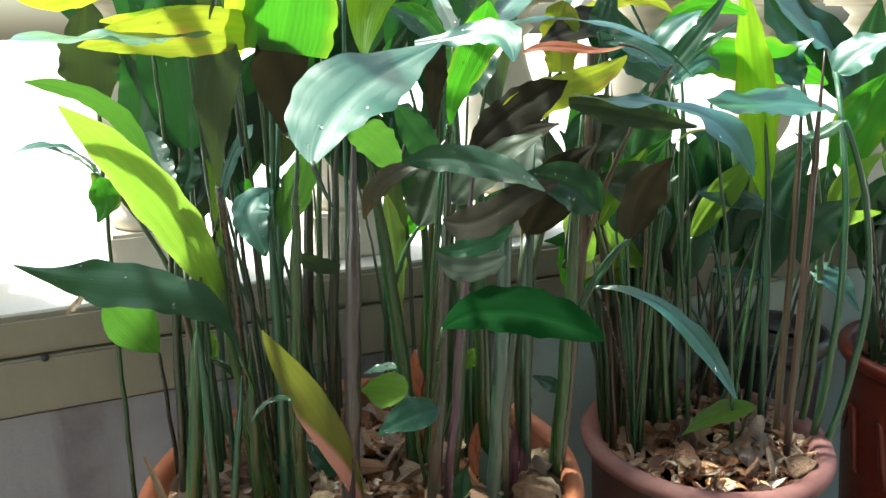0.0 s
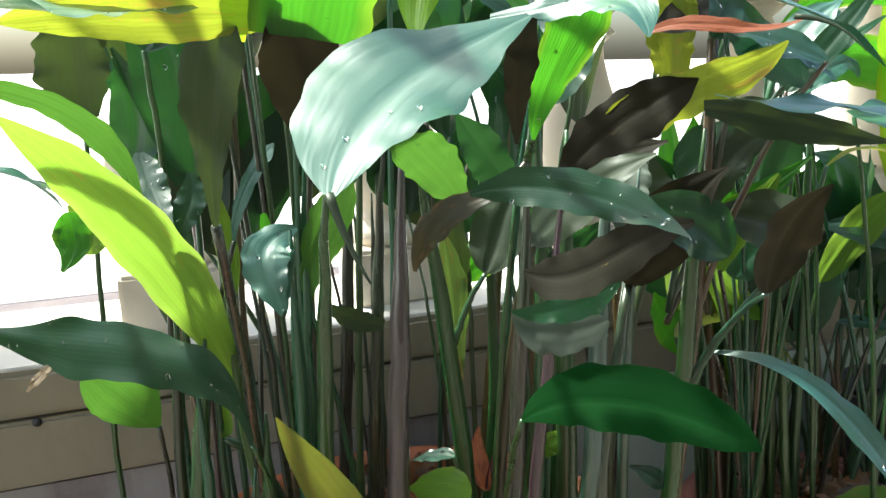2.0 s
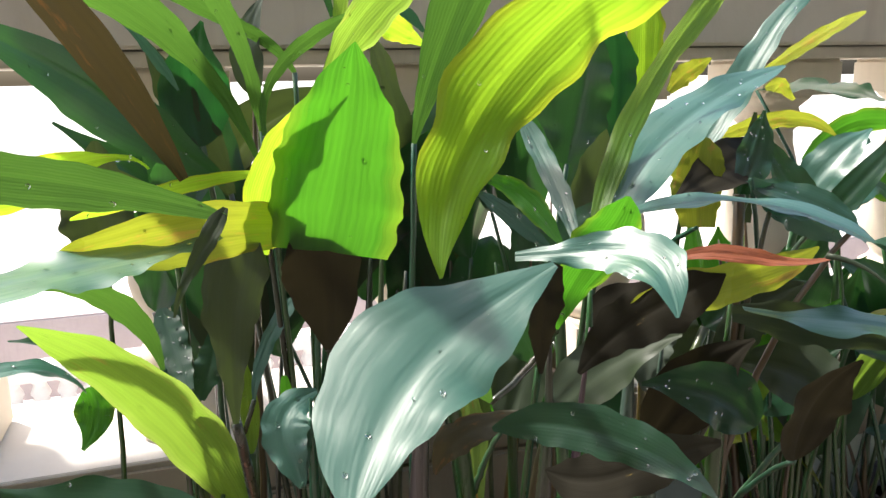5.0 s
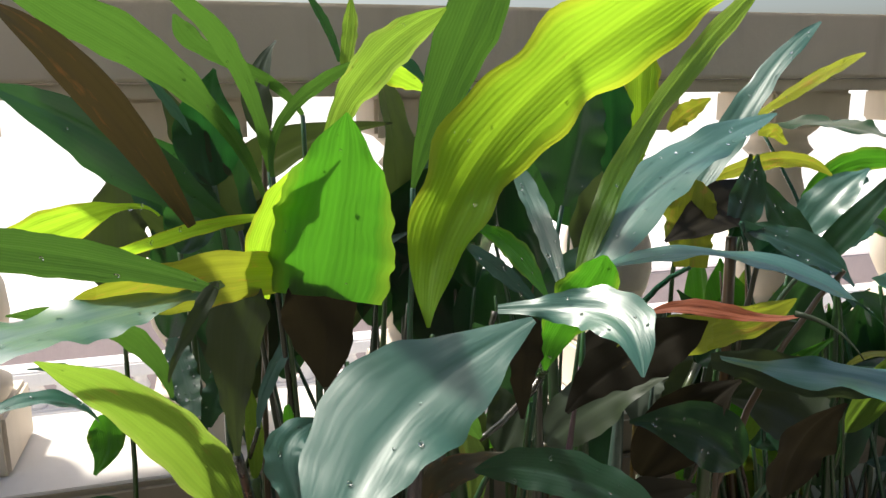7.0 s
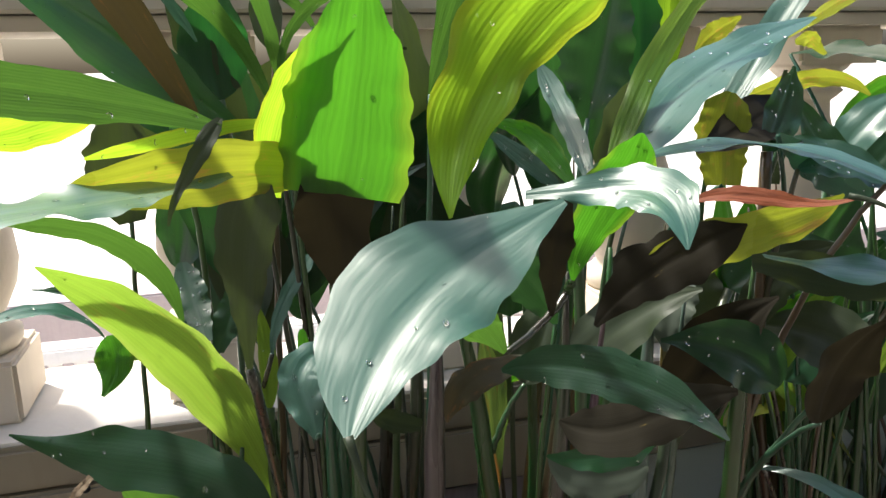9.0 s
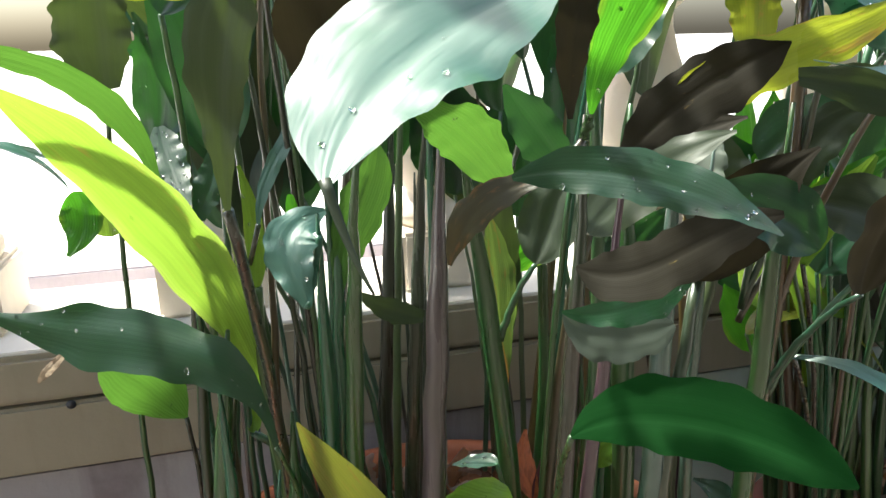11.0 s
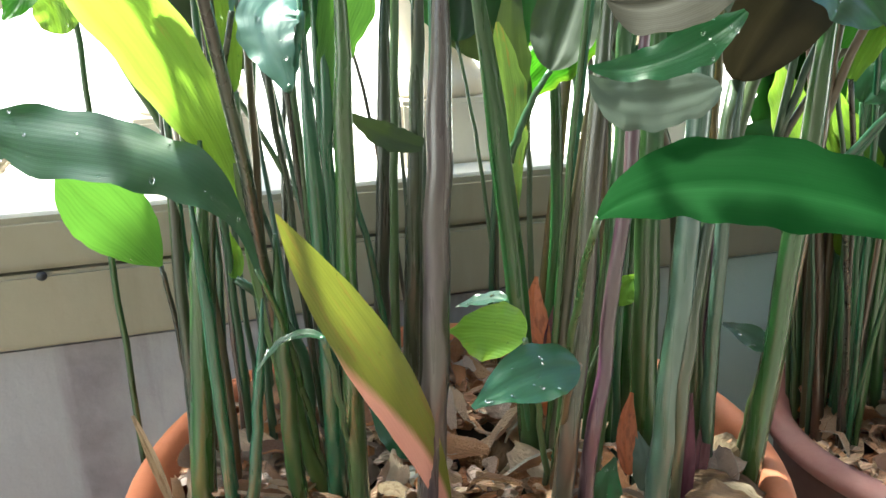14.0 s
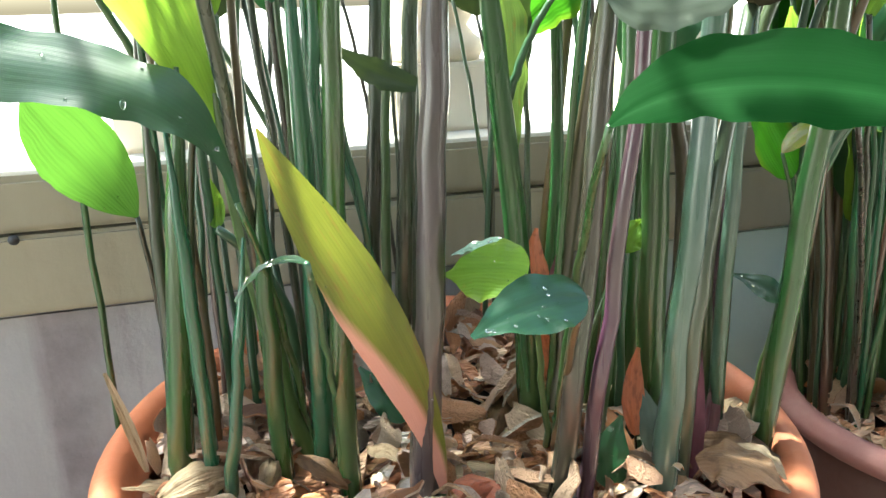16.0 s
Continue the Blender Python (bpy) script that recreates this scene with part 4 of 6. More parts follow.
frond(A, ((0.291, 0.600, 0.504), (0.285, 0.599, 0.579), (0.241, 0.589, 0.643), (0.212, 0.568, 0.708)), (1.5, 5.6, 12.2, 15.8, 13.7, 7.7, 0.4), (1.5, 5.4, 9.6, 12.8, 12.0, 5.9, 0.4), (-0.23, -0.78, 0.59), "pink", foot=(.295, .64), fold=-6, wave=0.02)
frond(A, ((0.333, 0.512, 0.709), (0.358, 0.499, 0.734), (0.402, 0.463, 0.725), (0.416, 0.430, 0.716)), (1.3, 10.7, 18.3, 19.7, 16.5, 9.8, 0.8), (1.3, 7.9, 14.0, 16.0, 13.6, 8.6, 0.8), (-0.52, -0.60, 0.60), "matte", foot=(.364, .628), fold=5, wave=0.07)
frond(A, ((0.289, 0.470, 0.840), (0.316, 0.462, 0.849), (0.352, 0.439, 0.835), (0.356, 0.412, 0.827)), (1.0, 5.3, 9.4, 10.6, 8.4, 3.7, 0.5), (1.0, 6.1, 9.4, 9.6, 7.4, 3.5, 0.5), (-0.10, -0.86, 0.50), "dark", foot=0, drops=24)
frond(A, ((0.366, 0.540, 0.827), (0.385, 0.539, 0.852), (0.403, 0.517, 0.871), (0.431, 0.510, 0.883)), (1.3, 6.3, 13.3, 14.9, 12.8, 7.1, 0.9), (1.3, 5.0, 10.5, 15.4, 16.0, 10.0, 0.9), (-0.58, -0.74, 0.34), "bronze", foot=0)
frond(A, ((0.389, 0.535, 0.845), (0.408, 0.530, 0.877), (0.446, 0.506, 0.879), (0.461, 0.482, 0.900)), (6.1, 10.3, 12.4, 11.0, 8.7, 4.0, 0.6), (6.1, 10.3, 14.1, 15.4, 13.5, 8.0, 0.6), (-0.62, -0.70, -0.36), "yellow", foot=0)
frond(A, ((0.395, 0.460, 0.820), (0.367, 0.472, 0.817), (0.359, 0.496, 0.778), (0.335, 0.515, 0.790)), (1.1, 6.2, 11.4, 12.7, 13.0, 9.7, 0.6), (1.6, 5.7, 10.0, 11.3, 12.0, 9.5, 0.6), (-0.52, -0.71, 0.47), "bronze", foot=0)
frond(A, ((0.318, 0.480, 0.839), (0.287, 0.483, 0.837), (0.282, 0.513, 0.820), (0.279, 0.520, 0.795)), (0.8, 2.8, 5.6, 7.5, 6.9, 3.4, 0.9), (0.8, 2.5, 5.0, 7.1, 7.9, 3.9, 0.9), (-0.40, -0.80, 0.44), "tan", foot=0)
frond(A, ((0.317, 0.543, 0.817), (0.301, 0.536, 0.844), (0.280, 0.515, 0.858), (0.259, 0.495, 0.867)), (1.2, 6.8, 13.4, 15.1, 11.4, 5.8, 1.5), (1.2, 4.8, 9.8, 13.5, 12.3, 6.5, 1.5), (-0.39, -0.88, -0.26), "fresh")
frond(A, ((0.370, 0.600, 0.808), (0.361, 0.600, 0.829), (0.345, 0.600, 0.845), (0.332, 0.600, 0.864)), (1.4, 5.3, 11.2, 13.9, 11.6, 5.7, 1.0), (1.4, 4.6, 9.5, 12.4, 11.9, 6.0, 1.0), (-0.44, -0.80, 0.40), "dark", foot=(.365, .64), drops=0)
frond(A, ((0.190, 0.560, 0.818), (0.190, 0.557, 0.852), (0.190, 0.550, 0.884), (0.202, 0.540, 0.914)), (1.4, 3.2, 6.7, 11.5, 15.7, 13.1, 5.0), (1.4, 3.2, 6.4, 10.1, 11.8, 12.4, 5.0), (-0.15, -0.92, 0.37), "olive", foot=(.217, .694), r=.0036)
frond(A, ((0.166, 0.650, 0.803), (0.163, 0.665, 0.815), (0.156, 0.679, 0.828), (0.154, 0.692, 0.843)), (3.9, 5.7, 8.4, 10.4, 9.1, 6.4, 2.8), (3.9, 5.5, 8.0, 10.1, 10.2, 7.8, 2.8), (-0.07, -0.90, 0.43), "dark", foot=(.16, .75), drops=50)
frond(A, ((0.172, 0.655, 0.794), (0.176, 0.660, 0.806), (0.186, 0.665, 0.819), (0.182, 0.672, 0.831)), (3.4, 5.0, 7.3, 9.3, 7.6, 4.6, 1.4), (3.4, 5.0, 7.3, 9.4, 8.1, 5.0, 1.4), (-0.11, -0.89, 0.44), "dark", drops=6)
frond(A, ((0.204, 0.655, 0.789), (0.206, 0.663, 0.813), (0.221, 0.672, 0.830), (0.236, 0.682, 0.845)), (1.0, 2.0, 3.4, 4.2, 4.9, 5.4, 0.7), (1.0, 2.5, 4.7, 5.0, 4.9, 4.3, 0.7), (-0.18, -0.89, 0.43), "silver", foot=(.158, .74), drops=8)
frond(A, ((0.224, 0.600, 0.755), (0.218, 0.612, 0.777), (0.206, 0.626, 0.793), (0.240, 0.635, 0.798)), (1.6, 5.4, 10.4, 12.5, 11.6, 7.7, 1.8), (2.5, 6.5, 11.9, 15.3, 14.0, 8.9, 1.8), (-0.20, -0.84, 0.51), "silver", drops=12)
frond(A, ((0.121, 0.740, 0.862), (0.116, 0.747, 0.891), (0.122, 0.736, 0.918), (0.122, 0.733, 0.946)), (8.1, 15.3, 23.8, 23.3, 18.0, 9.3, 1.8), (9.2, 14.1, 20.0, 20.8, 17.1, 9.3, 1.8), (-0.01, -0.96, 0.29), "olive", foot=(.106, .786))
frond(A, ((0.363, 0.500, 0.918), (0.413, 0.501, 0.932), (0.459, 0.464, 0.924), (0.494, 0.455, 0.887)), (1.8, 8.7, 8.6, 11.9, 13.7, 7.0, 1.2), (1.8, 7.8, 10.9, 10.4, 12.7, 7.8, 1.2), (-0.27, 0.00, 0.96), "silver", drops=10)
frond(A, ((0.357, 0.500, 0.910), (0.401, 0.545, 0.951), (0.467, 0.579, 0.970), (0.536, 0.599, 0.985)), (2.3, 8.4, 15.3, 18.0, 13.6, 8.3, 1.2), (2.3, 10.8, 16.8, 17.1, 12.8, 8.3, 1.2), (-0.30, -0.42, 0.86), "silver", drops=46)
frond(A, ((0.353, 0.506, 0.908), (0.393, 0.551, 0.969), (0.462, 0.594, 1.014), (0.529, 0.610, 1.067)), (1.7, 5.3, 6.8, 6.2, 7.2, 6.7, 0.8), (1.7, 5.3, 6.8, 6.2, 7.8, 6.1, 0.8), (-0.56, -0.75, -0.36), "young", wave=0.1, drops=6)
frond(A, ((0.353, 0.520, 0.901), (0.356, 0.542, 0.921), (0.359, 0.569, 0.937), (0.351, 0.585, 0.962)), (1.1, 2.5, 4.5, 5.1, 5.5, 4.9, 1.0), (1.1, 2.9, 5.4, 5.9, 5.9, 4.7, 1.0), (-0.45, -0.60, 0.66), "silver", drops=14)
frond(A, ((0.335, 0.500, 0.907), (0.330, 0.514, 0.922), (0.324, 0.527, 0.935), (0.311, 0.545, 0.934)), (0.9, 2.7, 5.6, 6.1, 5.2, 2.7, 1.0), (0.9, 2.7, 5.6, 6.1, 5.2, 2.7, 1.0), (-0.43, -0.87, -0.23), "green")
frond(A, ((0.327, 0.495, 0.907), (0.317, 0.500, 0.916), (0.306, 0.501, 0.927), (0.296, 0.510, 0.934)), (1.1, 2.0, 3.4, 4.0, 3.4, 2.0, 0.5), (1.1, 2.2, 3.8, 4.3, 3.5, 2.0, 0.5), (-0.39, -0.79, 0.46), "silver", foot=0, drops=16)
frond(A, ((0.401, 0.627, 0.928), (0.405, 0.625, 0.955), (0.409, 0.620, 0.982), (0.410, 0.615, 1.009)), (4.4, 11.9, 23.0, 25.3, 21.7, 9.6, 1.7), (4.4, 9.9, 18.2, 18.9, 16.2, 9.6, 1.7), (-0.50, -0.80, 0.33), "dark", foot=(.365, .64), drops=20)
frond(A, ((0.442, 0.640, 0.940), (0.443, 0.640, 0.964), (0.444, 0.640, 0.989), (0.438, 0.640, 1.014)), (3.1, 6.3, 11.1, 13.2, 13.1, 6.8, 1.8), (3.1, 5.7, 9.6, 11.6, 11.9, 6.3, 1.8), (-0.53, -0.79, 0.31), "deep", foot=(.40, .66), drops=0)
frond(A, ((0.466, 0.650, 0.947), (0.473, 0.650, 0.978), (0.464, 0.650, 1.009), (0.471, 0.650, 1.039)), (2.3, 5.5, 10.2, 11.3, 10.7, 5.4, 1.9), (2.3, 4.8, 8.6, 10.5, 11.5, 5.7, 1.9), (-0.53, -0.76, -0.38), "lime")
frond(A, ((0.499, 0.640, 0.920), (0.541, 0.648, 0.963), (0.570, 0.662, 1.021), (0.627, 0.670, 1.048)), (2.1, 7.6, 11.2, 9.8, 7.3, 4.2, 1.0), (2.1, 7.6, 11.5, 10.6, 9.1, 7.4, 1.0), (-0.50, -0.60, 0.62), "silver", foot=(.50, .68), drops=24)
frond(A, ((0.586, 0.690, 0.975), (0.626, 0.697, 0.995), (0.667, 0.701, 1.016), (0.710, 0.710, 1.027)), (2.0, 3.1, 4.7, 5.6, 5.4, 3.6, 1.2), (2.0, 3.6, 5.7, 6.7, 6.5, 4.3, 1.2), (-0.66, -0.65, -0.39), "yellow")
frond(A, ((0.544, 0.680, 0.932), (0.577, 0.685, 0.940), (0.618, 0.673, 0.960), (0.646, 0.665, 0.933)), (2.0, 4.0, 6.4, 6.8, 6.4, 3.7, 0.9), (2.0, 4.2, 6.9, 7.3, 6.9, 3.9, 0.9), (-0.65, -0.69, -0.31), "yellow")
frond(A, ((0.540, 0.620, 0.971), (0.556, 0.620, 0.977), (0.551, 0.620, 0.972), (0.564, 0.620, 0.963)), (1.7, 3.4, 4.9, 4.4, 3.4, 2.1, 1.3), (1.7, 4.4, 6.9, 6.2, 4.5, 2.6, 1.3), (-0.64, -0.68, -0.34), "yellow", foot=0, drops=0)
frond(A, ((0.538, 0.725, 0.967), (0.551, 0.728, 0.980), (0.556, 0.719, 0.984), (0.571, 0.719, 0.992)), (2.8, 5.4, 8.8, 9.3, 7.1, 3.7, 1.0), (2.8, 4.7, 7.3, 7.7, 6.0, 3.3, 1.0), (-0.58, -0.73, -0.36), "yellow", foot=0, drops=0)
frond(A, ((0.494, 0.620, 0.882), (0.493, 0.620, 0.901), (0.489, 0.620, 0.922), (0.496, 0.620, 0.941)), (10.9, 12.4, 14.7, 17.2, 16.0, 12.6, 3.0), (10.9, 12.1, 14.0, 16.1, 15.5, 12.6, 3.0), (-0.60, -0.75, -0.26), "yellow", drops=0)
frond(A, ((0.562, 0.660, 0.873), (0.561, 0.660, 0.900), (0.564, 0.660, 0.926), (0.567, 0.660, 0.953)), (6.0, 6.8, 7.9, 7.4, 5.2, 2.8, 1.3), (6.0, 6.8, 7.9, 7.1, 4.4, 2.5, 1.3), (-0.63, -0.68, 0.39), "olive", foot=0, drops=0)
bent = frond(A, ((0.373, 0.471, 0.904), (0.390, 0.461, 0.914), (0.410, 0.451, 0.899), (0.426, 0.437, 0.908)), (1.1, 2.4, 3.9, 3.9, 2.1, 1.1, 0.5), (1.1, 2.2, 3.4, 3.3, 2.2, 1.2, 0.5), (-0.59, -0.65, 0.49), "orange", drops=0)
strand(A, bent, (0.421, 0.437, 0.909), (0.433, 0.424, 0.908), (0.437, 0.414, 0.894), 0.0013)
frond(B, ((0.659, 0.700, 0.860), (0.685, 0.692, 0.882), (0.709, 0.680, 0.905), (0.740, 0.675, 0.922)), (2.5, 3.7, 5.5, 5.8, 4.9, 2.6, 1.0), (2.5, 3.5, 5.1, 5.5, 4.9, 2.6, 1.0), (-0.70, -0.60, 0.39), "deep", foot=(.665, .706), drops=0)
frond(B, ((0.669, 0.720, 0.907), (0.706, 0.717, 0.946), (0.713, 0.694, 0.947), (0.766, 0.690, 0.932)), (2.5, 5.8, 9.4, 10.8, 9.6, 5.8, 2.7), (2.5, 4.8, 7.5, 10.2, 9.6, 5.8, 2.7), (-0.71, -0.63, -0.31), "green", foot=(.736, .688), drops=0)
frond(B, ((0.659, 0.700, 0.906), (0.674, 0.697, 0.916), (0.689, 0.694, 0.923), (0.707, 0.690, 0.925)), (3.9, 5.5, 7.9, 10.5, 7.5, 4.2, 2.0), (3.9, 5.8, 8.7, 11.9, 8.4, 4.6, 2.0), (-0.69, -0.62, 0.37), "silver", foot=(.665, .694), drops=20)
frond(B, ((0.683, 0.800, 0.964), (0.726, 0.785, 0.966), (0.771, 0.786, 0.966), (0.814, 0.780, 0.951)), (4.8, 12.9, 23.7, 22.5, 18.6, 9.6, 3.7), (4.8, 16.0, 30.5, 26.7, 20.6, 10.4, 3.7), (-0.10, 0.20, 0.97), "silver", foot=(.836, .697), drops=6)
frond(A, ((0.415, 0.476, 0.876), (0.460, 0.458, 0.865), (0.510, 0.441, 0.881), (0.514, 0.410, 0.823)), (2.4, 5.4, 9.1, 14.0, 17.9, 10.6, 0.8), (2.4, 9.7, 18.3, 23.2, 21.6, 9.9, 0.8), (-0.27, -0.02, 0.96), "silver", foot=0, drops=8)
frond(A, ((0.420, 0.490, 0.869), (0.453, 0.488, 0.866), (0.480, 0.471, 0.855), (0.512, 0.465, 0.850)), (3.9, 5.8, 8.8, 8.3, 6.2, 3.2, 1.2), (3.9, 6.7, 10.9, 10.1, 7.3, 3.6, 1.2), (-0.64, -0.69, 0.34), "olive", foot=0, drops=0)
frond(B, ((0.820, 0.690, 0.725), (0.813, 0.701, 0.807), (0.793, 0.701, 0.882), (0.767, 0.700, 0.960)), (3.8, 12.6, 21.2, 22.3, 16.7, 9.4, 1.8), (3.8, 10.2, 18.3, 22.5, 17.9, 10.4, 1.8), (-0.71, -0.61, -0.34), "lime", foot=(.77, .66), drops=0)
frond(B, ((0.700, 0.660, 0.842), (0.750, 0.662, 0.840), (0.797, 0.633, 0.850), (0.843, 0.625, 0.829)), (9.9, 15.4, 23.5, 26.3, 23.5, 14.0, 2.6), (14.8, 23.0, 35.3, 33.9, 27.7, 16.3, 2.6), (-0.15, -0.35, 0.92), "silver", foot=(.77, .65), drops=6)
frond(B, ((0.717, 0.730, 0.870), (0.782, 0.736, 0.903), (0.860, 0.715, 0.883), (0.920, 0.710, 0.851)), (4.0, 14.5, 24.3, 27.8, 20.6, 10.4, 2.1), (4.0, 12.9, 25.1, 36.3, 30.0, 15.5, 2.1), (-0.71, -0.61, -0.36), "green", foot=(.736, .69), drops=0)
frond(B, ((0.517, 0.600, 0.915), (0.539, 0.602, 0.897), (0.564, 0.598, 0.886), (0.585, 0.590, 0.871)), (2.3, 5.6, 10.4, 13.0, 12.3, 6.9, 1.4), (2.3, 5.1, 9.4, 11.6, 10.9, 6.1, 1.4), (-0.65, -0.70, 0.29), "silver", foot=(.665, .70), drops=20)
frond(B, ((0.682, 0.700, 0.861), (0.699, 0.700, 0.870), (0.731, 0.700, 0.901), (0.744, 0.700, 0.872)), (3.6, 5.6, 8.9, 9.6, 7.0, 3.8, 1.2), (3.6, 5.6, 8.9, 9.6, 7.0, 3.8, 1.2), (-0.70, -0.65, 0.30), "silver", foot=(.67, .70), drops=10)
frond(C, ((1.068, 0.800, 0.840), (1.024, 0.800, 0.892), (0.964, 0.800, 0.923), (0.907, 0.800, 0.959)), (8.3, 31.5, 66.3, 70.0, 61.1, 31.8, 12.1), (8.3, 29.2, 60.6, 69.6, 66.8, 34.1, 12.1), (-0.21, -0.52, 0.83), "silver", drops=0)
frond(B, ((0.905, 0.680, 0.751), (0.911, 0.680, 0.790), (0.934, 0.680, 0.814), (0.957, 0.680, 0.843)), (2.6, 5.4, 9.4, 12.3, 13.8, 8.0, 1.9), (2.6, 5.4, 9.4, 12.3, 13.8, 8.0, 1.9), (-0.78, -0.54, -0.31), "green", foot=(.895, .68), drops=0)
frond(B, ((0.919, 0.700, 0.644), (0.943, 0.700, 0.684), (0.992, 0.700, 0.687), (1.033, 0.700, 0.684)), (2.0, 4.4, 8.1, 9.5, 9.5, 5.0, 1.8), (2.0, 4.4, 8.1, 9.5, 9.5, 5.0, 1.8), (-0.81, -0.55, -0.21), "young", foot=(.83, .67), drops=0)
frond(B, ((0.842, 0.700, 0.710), (0.803, 0.700, 0.718), (0.765, 0.700, 0.727), (0.726, 0.700, 0.739)), (2.1, 3.7, 6.2, 9.0, 6.7, 3.8, 1.9), (2.1, 3.9, 6.6, 9.6, 7.1, 4.0, 1.9), (-0.69, -0.59, 0.42), "dark", foot=(.77, .73), drops=0)
frond(B, ((0.543, 0.620, 0.740), (0.556, 0.620, 0.765), (0.573, 0.620, 0.786), (0.591, 0.620, 0.808)), (3.1, 5.4, 8.9, 10.6, 8.8, 4.8, 1.6), (3.1, 4.8, 7.4, 9.0, 8.4, 4.8, 1.6), (-0.64, -0.72, -0.25), "young", foot=(.665, .71), drops=0)
frond(A, ((0.506, 0.610, 0.773), (0.515, 0.605, 0.804), (0.528, 0.606, 0.835), (0.558, 0.590, 0.844)), (3.0, 6.4, 11.6, 14.7, 14.7, 7.6, 1.5), (3.0, 6.4, 11.6, 14.4, 13.8, 7.2, 1.5), (-0.61, -0.70, 0.38), "olive", drops=0)
frond(B, ((0.526, 0.600, 0.686), (0.558, 0.549, 0.702), (0.593, 0.520, 0.646), (0.606, 0.495, 0.602)), (2.0, 3.3, 6.1, 10.4, 11.1, 6.5, 1.2), (2.0, 3.3, 6.1, 9.7, 9.9, 5.7, 1.2), (-0.10, -0.62, 0.78), "silver", foot=(.665, .706), drops=10)
frond(A, ((0.119, 0.430, 0.960), (0.142, 0.420, 0.958), (0.167, 0.415, 0.953), (0.188, 0.402, 0.948)), (7.1, 8.0, 8.3, 7.6, 5.6, 3.2, 0.5), (8.5, 8.7, 8.2, 6.5, 4.1, 2.8, 1.4), (0.04, -0.92, -0.38), "fresh", foot=0, wave=0.04, drops=6)
frond(A, ((0.188, 0.403, 0.950), (0.183, 0.398, 0.942), (0.175, 0.396, 0.934), (0.173, 0.395, 0.924)), (0.6, 1.7, 2.3, 2.1, 1.3, 0.7, 0.3), (0.9, 2.7, 2.7, 1.9, 1.2, 0.7, 0.3), (-0.07, -0.92, 0.39), "olive", foot=0, drops=0)
frond(A, ((0.448, 0.600, 0.781), (0.448, 0.604, 0.800), (0.453, 0.607, 0.819), (0.469, 0.615, 0.828)), (2.9, 6.8, 12.6, 15.8, 14.9, 8.9, 3.0), (2.9, 6.2, 11.3, 14.3, 14.0, 8.5, 3.0), (-0.56, -0.67, 0.49), "grey", drops=0)
frond(A, ((0.383, 0.500, 0.785), (0.371, 0.503, 0.774), (0.348, 0.519, 0.760), (0.333, 0.525, 0.766)), (1.3, 4.6, 8.8, 8.3, 5.7, 2.8, 0.7), (1.3, 4.4, 8.3, 7.0, 5.6, 3.0, 0.7), (-0.55, -0.75, 0.37), "deep", foot=0, drops=8)
frond(A, ((0.385, 0.515, 0.757), (0.368, 0.512, 0.753), (0.346, 0.528, 0.745), (0.337, 0.532, 0.762)), (1.9, 7.5, 10.7, 12.2, 10.9, 4.5, 0.7), (1.9, 7.5, 9.8, 10.5, 9.0, 4.5, 0.7), (-0.53, -0.74, 0.40), "grey", drops=0)
frond(A, ((0.248, 0.660, 0.740), (0.246, 0.659, 0.775), (0.272, 0.642, 0.798), (0.272, 0.640, 0.832)), (1.9, 4.5, 8.6, 14.1, 14.3, 8.3, 1.1), (1.9, 5.4, 10.5, 12.9, 11.5, 8.3, 1.1), (-0.23, -0.90, -0.37), "fresh", foot=(.29, .70), drops=0)
frond(A, ((0.424, 0.690, 0.788), (0.402, 0.690, 0.768), (0.375, 0.690, 0.752), (0.357, 0.690, 0.728)), (2.9, 9.5, 19.5, 19.7, 16.3, 7.1, 0.7), (2.9, 8.3, 16.3, 14.6, 11.0, 5.3, 0.7), (-0.44, -0.84, -0.31), "green", drops=6)
frond(A, ((0.359, 0.680, 0.792), (0.358, 0.687, 0.752), (0.374, 0.693, 0.713), (0.363, 0.690, 0.673)), (5.3, 7.5, 10.1, 9.3, 6.2, 3.0, 1.1), (5.3, 8.6, 12.6, 10.3, 6.9, 3.4, 1.1), (-0.41, -0.82, 0.41), "olive", drops=0)
frond(A, ((0.306, 0.690, 0.707), (0.290, 0.690, 0.712), (0.274, 0.690, 0.719), (0.262, 0.690, 0.731)), (2.8, 4.6, 7.3, 7.9, 5.3, 2.7, 0.7), (5.7, 6.6, 8.1, 8.1, 5.8, 3.1, 0.7), (-0.26, -0.86, 0.44), "olive", drops=0)
frond(A, ((0.358, 0.672, 0.657), (0.354, 0.672, 0.697), (0.355, 0.672, 0.738), (0.347, 0.672, 0.778)), (1.1, 3.7, 7.7, 10.4, 10.7, 6.1, 1.0), (1.1, 3.7, 7.0, 10.5, 11.4, 6.3, 1.0), (-0.35, -0.85, 0.40), "amber", foot=0, fold=14, wave=0.10, drops=3)

# the smaller placed leaves
leaf(A, (0.200, 0.664, 0.749), (0.201, 0.672, 0.785), (0.196, 0.676, 0.820), 0.0102, (0.314, -0.891, 0.328), "young", foot=(0.234, 0.664), via=(0.199, 0.665, 0.730), r=0.0046)
leaf(A, (0.111, 0.701, 0.812), (0.096, 0.682, 0.829), (0.074, 0.659, 0.842), 0.0178, (0.014, -0.356, 0.934), "dark", foot=(0.170, 0.731, 0.682), r=0.0022)
leaf(A, (0.147, 0.748, 0.825), (0.153, 0.744, 0.867), (0.143, 0.736, 0.908), 0.0336, (-0.265, -0.816, 0.514), "dark", foot=(0.172, 0.690), via=(0.169, 0.732, 0.686), r=0.0035)
